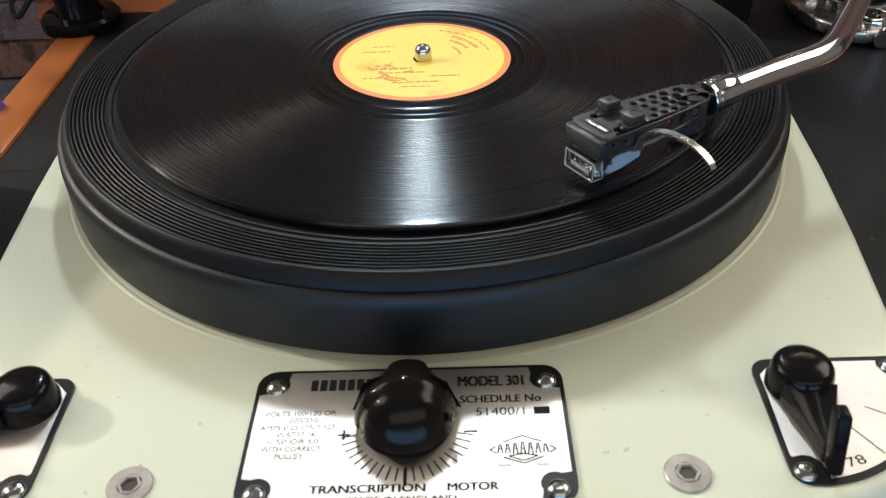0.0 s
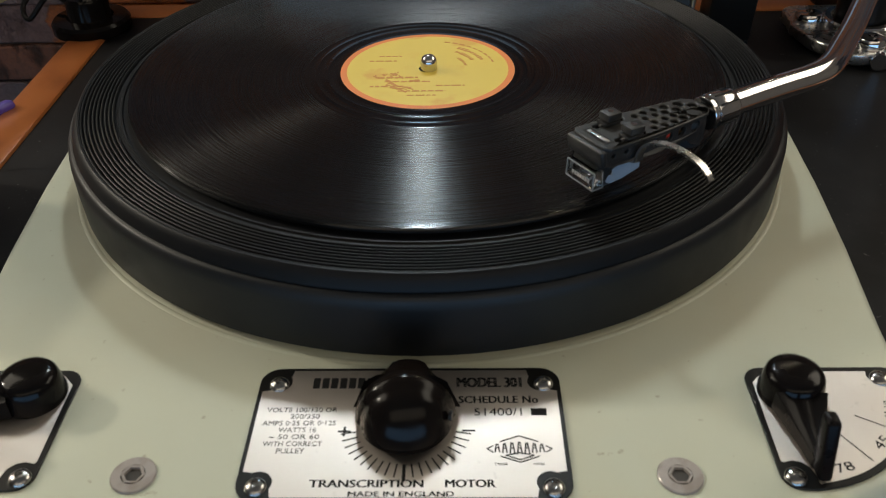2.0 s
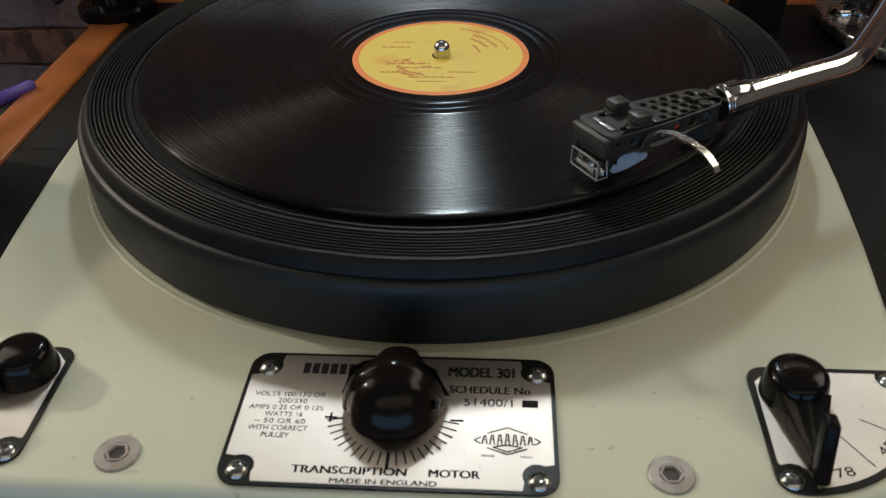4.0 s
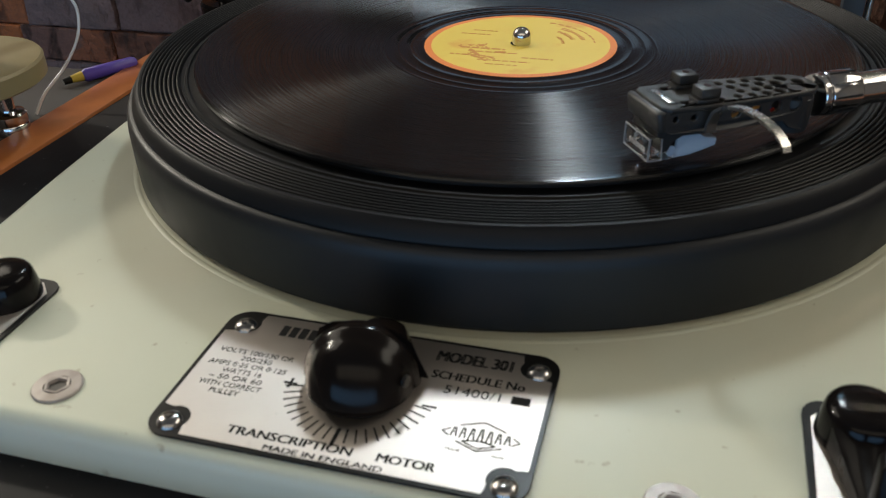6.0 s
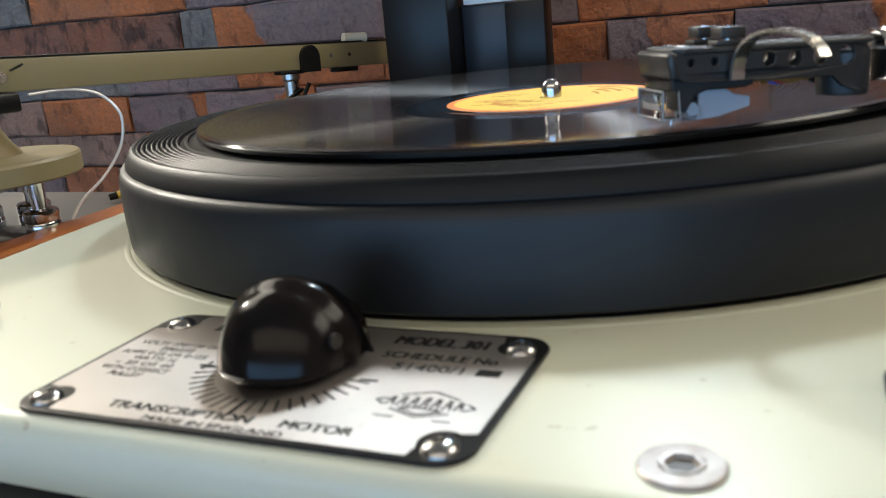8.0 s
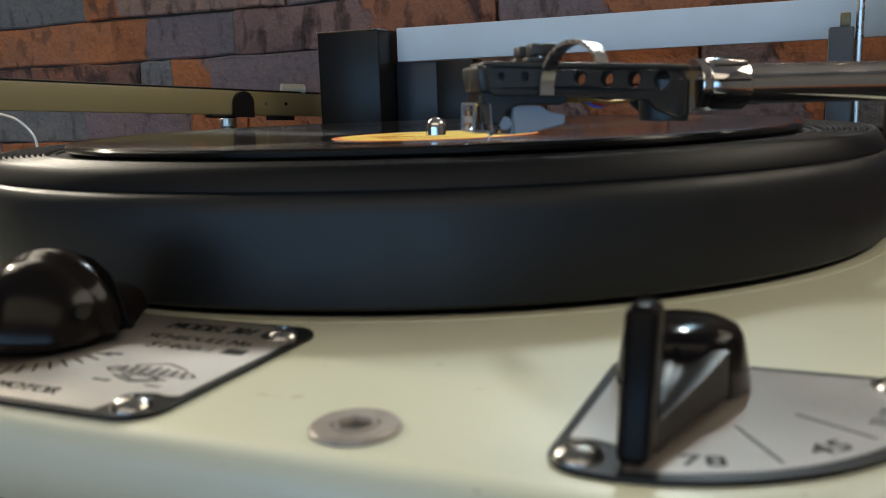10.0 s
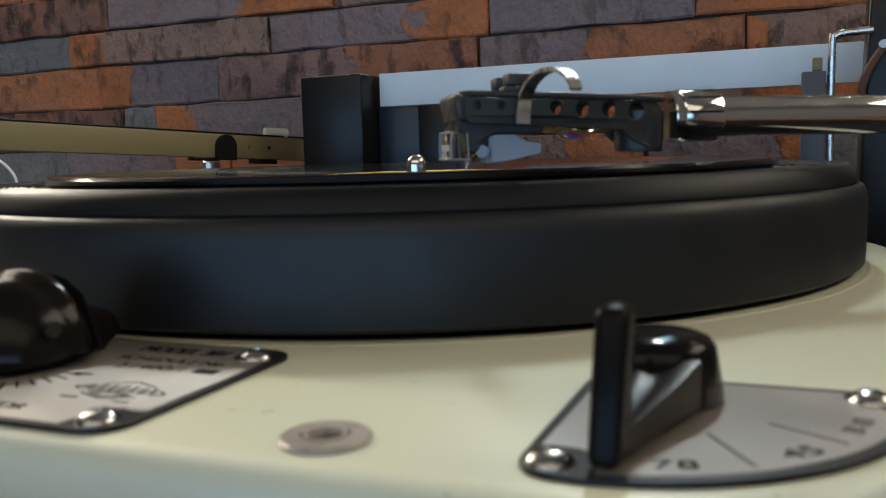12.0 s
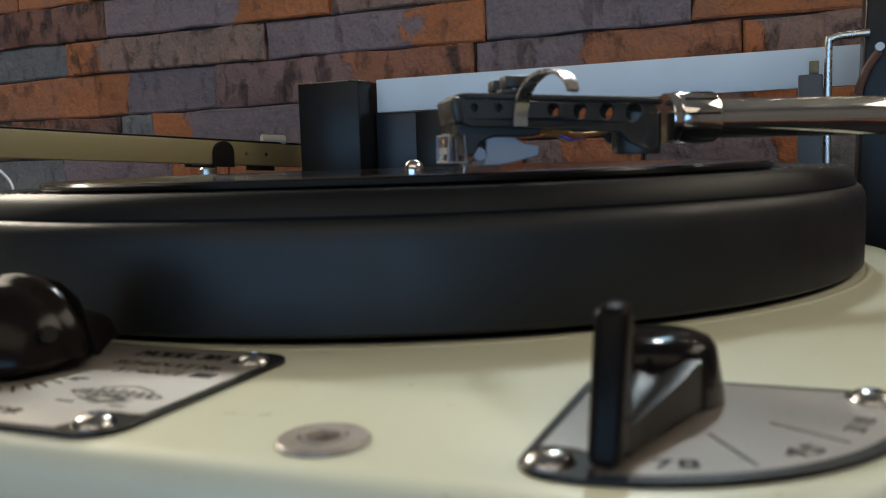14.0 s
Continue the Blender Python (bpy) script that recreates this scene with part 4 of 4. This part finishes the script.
# ---- bar and block behind the platter ----
bar = thing("crossbar", "pale anodised flat bar held in a tall black block", "bar", (0, 180, BOARD))
part("bar", box(-101, 262, -2, 3, 80, 99.5, 0.4), WHITE_BAR, bar, "pale blue-white flat bar")
part("block", box(-145, -104, -20, 14, 33, 98.5, 1.2, 3), BLACK_PAINT, bar, "tall black block with worn bright top edges")
part("block_post", box(-134, -112, -6, 10, 0, 33, 1.0), BLACK_PAINT, bar)
part("back_panel", box(-103.5, -76, 1, 6, 34, 79.5, 0.5), material("blue_black_panel", (0.02, 0.03, 0.045), 0.4), bar, "blue-black panel")
part("stop_block", box(-75.5, -52, -4, 12, 20, 79.5, 1.0), BLACK_PAINT, bar)
part("worn_edge", merged([rod([(-145, -19.8, 98.3), (-104.2, -19.8, 98.3)], 0.45, 6), rod([(-104.2, -19.8, 98.3), (-104.2, 13.5, 98.3)], 0.35, 6), rod([(-145, -19.8, 98.3), (-145, 13.5, 98.3)], 0.35, 6)]), STEEL, bar, "worn bright metal edge")
part("end_post", box(240, 258, 3.2, 14, 0, 99, 1.0), BLACK_PAINT, bar)
part("rim_foot", box(-75, -53, -2, 10, 0, 20, 0.6), BLACK_PAINT, bar)

# ---- second arm: champagne enamel beam on a round base ----
arm_board = tagged(part("arm_board", box(-345, -223.5, -230, 46, -170, -13.5, 1.5), SLATE_BOARD), "dark base board beside the teak frame", "board")
arm = thing("second_tonearm", "champagne enamelled box-beam tonearm on a round three-legged base", "tonearm", (-243, -44, -13.5))
part("base_disc", lathe([(38.5, 25), (39.5, 25.8), (39.5, 33), (38.6, 34.2), (20, 34.6), (0, 34.6)], 64), GOLD, arm)
for dx, dy in ((17, 9), (-22, 12), (2, -27), (-4, 24)):
    leg = part("leg", lathe([(3.4, 8), (3.4, 25.2)], 20), CHROME, arm, at=(dx, dy, 0))
    part("levelling_foot", lathe([(7.4, 0), (7.6, 0.6), (7.6, 4.2), (7.2, 4.8), (7.6, 5.4), (7.6, 9), (6.8, 10), (3.4, 10.4)], 28), CHROME, leg)
part("pivot_cone", lathe([(20, 34.5), (16, 40), (11, 50), (10, 56)], 40), GOLD, arm, at=(-8, 2, 0))
part("pivot_block", box(-17, 17, -17, 17, 53, 61.5, 1.5), BLACK_PAINT, arm, at=(-4, 0, 0), turn=(0, 0, -16.7))
beam_way = math.degrees(math.atan2(62.8, 210))
bm = box(-8, 0, -75, 250, -14.2, 0, 0.8, 2)
beam = part("beam", bm, GOLD, arm, at=(-232 + 243, -30 + 44, 62.2 + 13.5), turn=(-2.85, 0, -beam_way))
part("top_strip", box(-8.2, 0.3, -75, 250, 0.05, 1.0, 0.3), BLACK_PAINT, beam, "dark top edge")
part("beam_screw", rod([(0, -4, -8), (0.9, -4, -8)], 2.4, 20), STEEL, beam)
part("scale_mark", rod([(0.3, 0, -5.2), (0.3, 6, -2.6)], 0.5, 8), BLACK_PAINT, beam)
bm = sheet([[(-7.0, -15.6), *circle(0, -7.4, 7.0, 12, 180, 0), (7.0, -15.6)]], 0, 4)
bmesh.ops.transform(bm, matrix=Matrix(((0, 0, 1, 0), (1, 0, 0, 0), (0, 1, 0, 0), (0, 0, 0, 1))), verts=bm.verts)
part("half_round_clip", bm, BLACK_PAINT, beam, "black half-round clip", at=(-1.5, 172, 0))
part("clip_ledge", box(-6, 0.4, 150, 168, -16.2, -14.3, 0.4), BLACK_PAINT, beam)
part("end_ledge", box(-6, 0.2, 194, 212, -17.0, -14.3, 0.4), BLACK_PAINT, beam)
for y in (190, 205):
    part("rivet", rod([(0, y, -7), (0.6, y, -7)], 1.0, 12), STEEL, beam)
part("counter_roll", rod([(-6, 207, 2.6), (-1, 221, 2.6)], 3.2, 16), material("ivory_roll", (0.55, 0.50, 0.40), 0.4), beam)
# thin bright lead looping off the beam
lead = tagged(part("signal_lead", rod(curve_line([(-231, -24, 46), (-227, -6, 46), (-222, 7, 42.5), (-216, 12, 34), (-215, 12, 25), (-217, 9, 15), (-222, 2, 4), (-227, -9, -5), (-229, -16, -13)], 8), 0.7, 10), WIRE_WHITE), "thin silvery signal lead looping down from the beam", "wire")

post = thing("flanged_post", "glossy black flanged post on the corner of the plinth", "post", (-213, 160, BOARD))
part("flange", lathe([(23, 0.3), (23.5, 1.2), (23.5, 6), (22, 8), (14, 8.6)], 48), BAKELITE, post)
part("column", lathe([(13.5, 8), (13, 9), (12.6, 19), (11.5, 21), (4.6, 21.5)], 40), BAKELITE, post)
part("stem", lathe([(4.6, 20), (4.6, 44), (5.4, 45), (5.4, 49.5), (4.6, 50.5), (0, 50.6)], 28), STEEL, post, "steel stem")
cable = tagged(part("black_cable", rod(curve_line([(-222, 150, 9), (-218, 150, 17), (-208, 152, 23), (-206, 160, 26), (-213, 166, 24), (-221, 160, 18), (-214, 153, 14), (-204, 154, 20), (-199, 158, 30)], 6), 1.3, 10), BLACK_PAINT), "black cable twisted round the post", "cable")
tagged(part("black_ribbon_cable", rod(curve_line([(-222, 168, -2), (-236, 178, 4), (-250, 184, -2), (-262, 180, -14), (-268, 190, -8), (-256, 198, 2), (-244, 194, -6), (-232, 182, -6)], 7), 1.7, 10), BLACK_PAINT), "loose black cable looping behind the flanged post", "cable")
pen = thing("screwdriver", "purple and black screwdriver lying on the dark board", "tool", (-237, 22, -10.0), (0, 0, 60))
part("handle", rod([(6, 0, 0), (8, 0, 0), (34, 0, 0), (36, 0, 0)], [2.0, 3.4, 3.2, 2.2], 16), PURPLE, pen)
part("ferrule", rod([(0, 0, -0.2), (6.2, 0, 0)], [1.8, 2.6], 16), material("yellow_plastic", (0.5, 0.35, 0.04), 0.4), pen, "yellow collar")
part("tip", rod([(-4, 0, -0.5), (0.2, 0, -0.2)], [1.6, 2.0], 16), BLACK_PAINT, pen)

# ---- stone-clad partition behind ----
partition = tagged(part("wall_stone", box(-1250, 1050, 290, 360, -950, 272, 0), MORTAR, smooth=False), "stone-clad low partition wall of mixed slabs", "wall", kind="structure")
rng = random.Random(11)
COURSES = [-236, -203, -172, -140, -106, -76, -44, -14, 18, 50, 84.5, 119.5, 148.5, 180, 212, 242, 271]
KNOWN = {
    9: [(-520, -395, "b"), (-395, -359, "g"), (-359, -205, "om"), (-205, -60, "m"), (-60, 60, "o"), (60, 190, "mb")],
    10: [(-560, -420, "o"), (-420, -295, "om"), (-295, -75, "bo"), (-75, 102, "mb"), (102, 250, "to")],
    11: [(-640, -447, "g"), (-447, -246, "to"), (-246, -67, "mo"), (-67, 71, "m"), (71, 210, "o")],
    12: [(-640, -403, "b"), (-403, -190, "mo"), (-190, -30, "t"), (-30, 120, "bo")],
}
KINDS = ("o", "m", "b", "t", "g", "to", "mo", "om", "bo", "mb")


def stone(x0, x1, z0, z1, kind):
    depth = rng.uniform(3.0, 8.0)
    cx, cz = (x0 + x1) / 2, (z0 + z1) / 2
    w, h = (x1 - x0) / 2 - 0.6, (z1 - z0) / 2 - 0.65
    bm = bmesh.new()
    n = max(3, int(w / 14))
    back, mid, front = [], [], []
    loop = [(-w + 2 * w * i / n, -h) for i in range(n)] + [(w, -h), (w, h * 0.1)] + [(w - 2 * w * i / n, h) for i in range(n)] + [(-w, h), (-w, -h * 0.1)]
    for x, z in loop:
        jx, jz = rng.uniform(-1.0, 0.9), rng.uniform(-1.1, 0.9)
        back.append(bm.verts.new((x + jx, 4.0, z + jz)))
        mid.append(bm.verts.new((x + jx, -depth + 1.3, z + jz)))
        front.append(bm.verts.new(((x + jx) * (1 - 1.4 / w), -depth + rng.uniform(-0.5, 0.4), (z + jz) * (1 - 1.4 / h))))
    k = len(loop)
    for i in range(k):
        j = (i + 1) % k
        bm.faces.new((back[i], back[j], mid[j], mid[i]))
        bm.faces.new((mid[i], mid[j], front[j], front[i]))
    bm.faces.new(front)
    bmesh.ops.triangulate(bm, faces=[f for f in bm.faces if len(f.verts) > 4])
    bmesh.ops.recalc_face_normals(bm, faces=bm.faces)
    part("stone", bm, STONES[kind], partition, at=(cx, 290, cz))


for c, (z0, z1) in enumerate(zip(COURSES, COURSES[1:])):
    spans = list(KNOWN.get(c, []))
    if spans:
        left, right = spans[0][0], spans[-1][1]
    else:
        left = right = -200 + rng.uniform(-80, 80)
    while right < 620:
        w = rng.uniform(80, 210)
        spans.append((right, right + w, rng.choice(KINDS)))
        right += w
    while left > -1100:
        w = rng.uniform(80, 210)
        spans.insert(0, (left - w, left, rng.choice(KINDS)))
        left -= w
    for x0, x1, kind in spans:
        stone(x0, x1, z0, z1, kind)
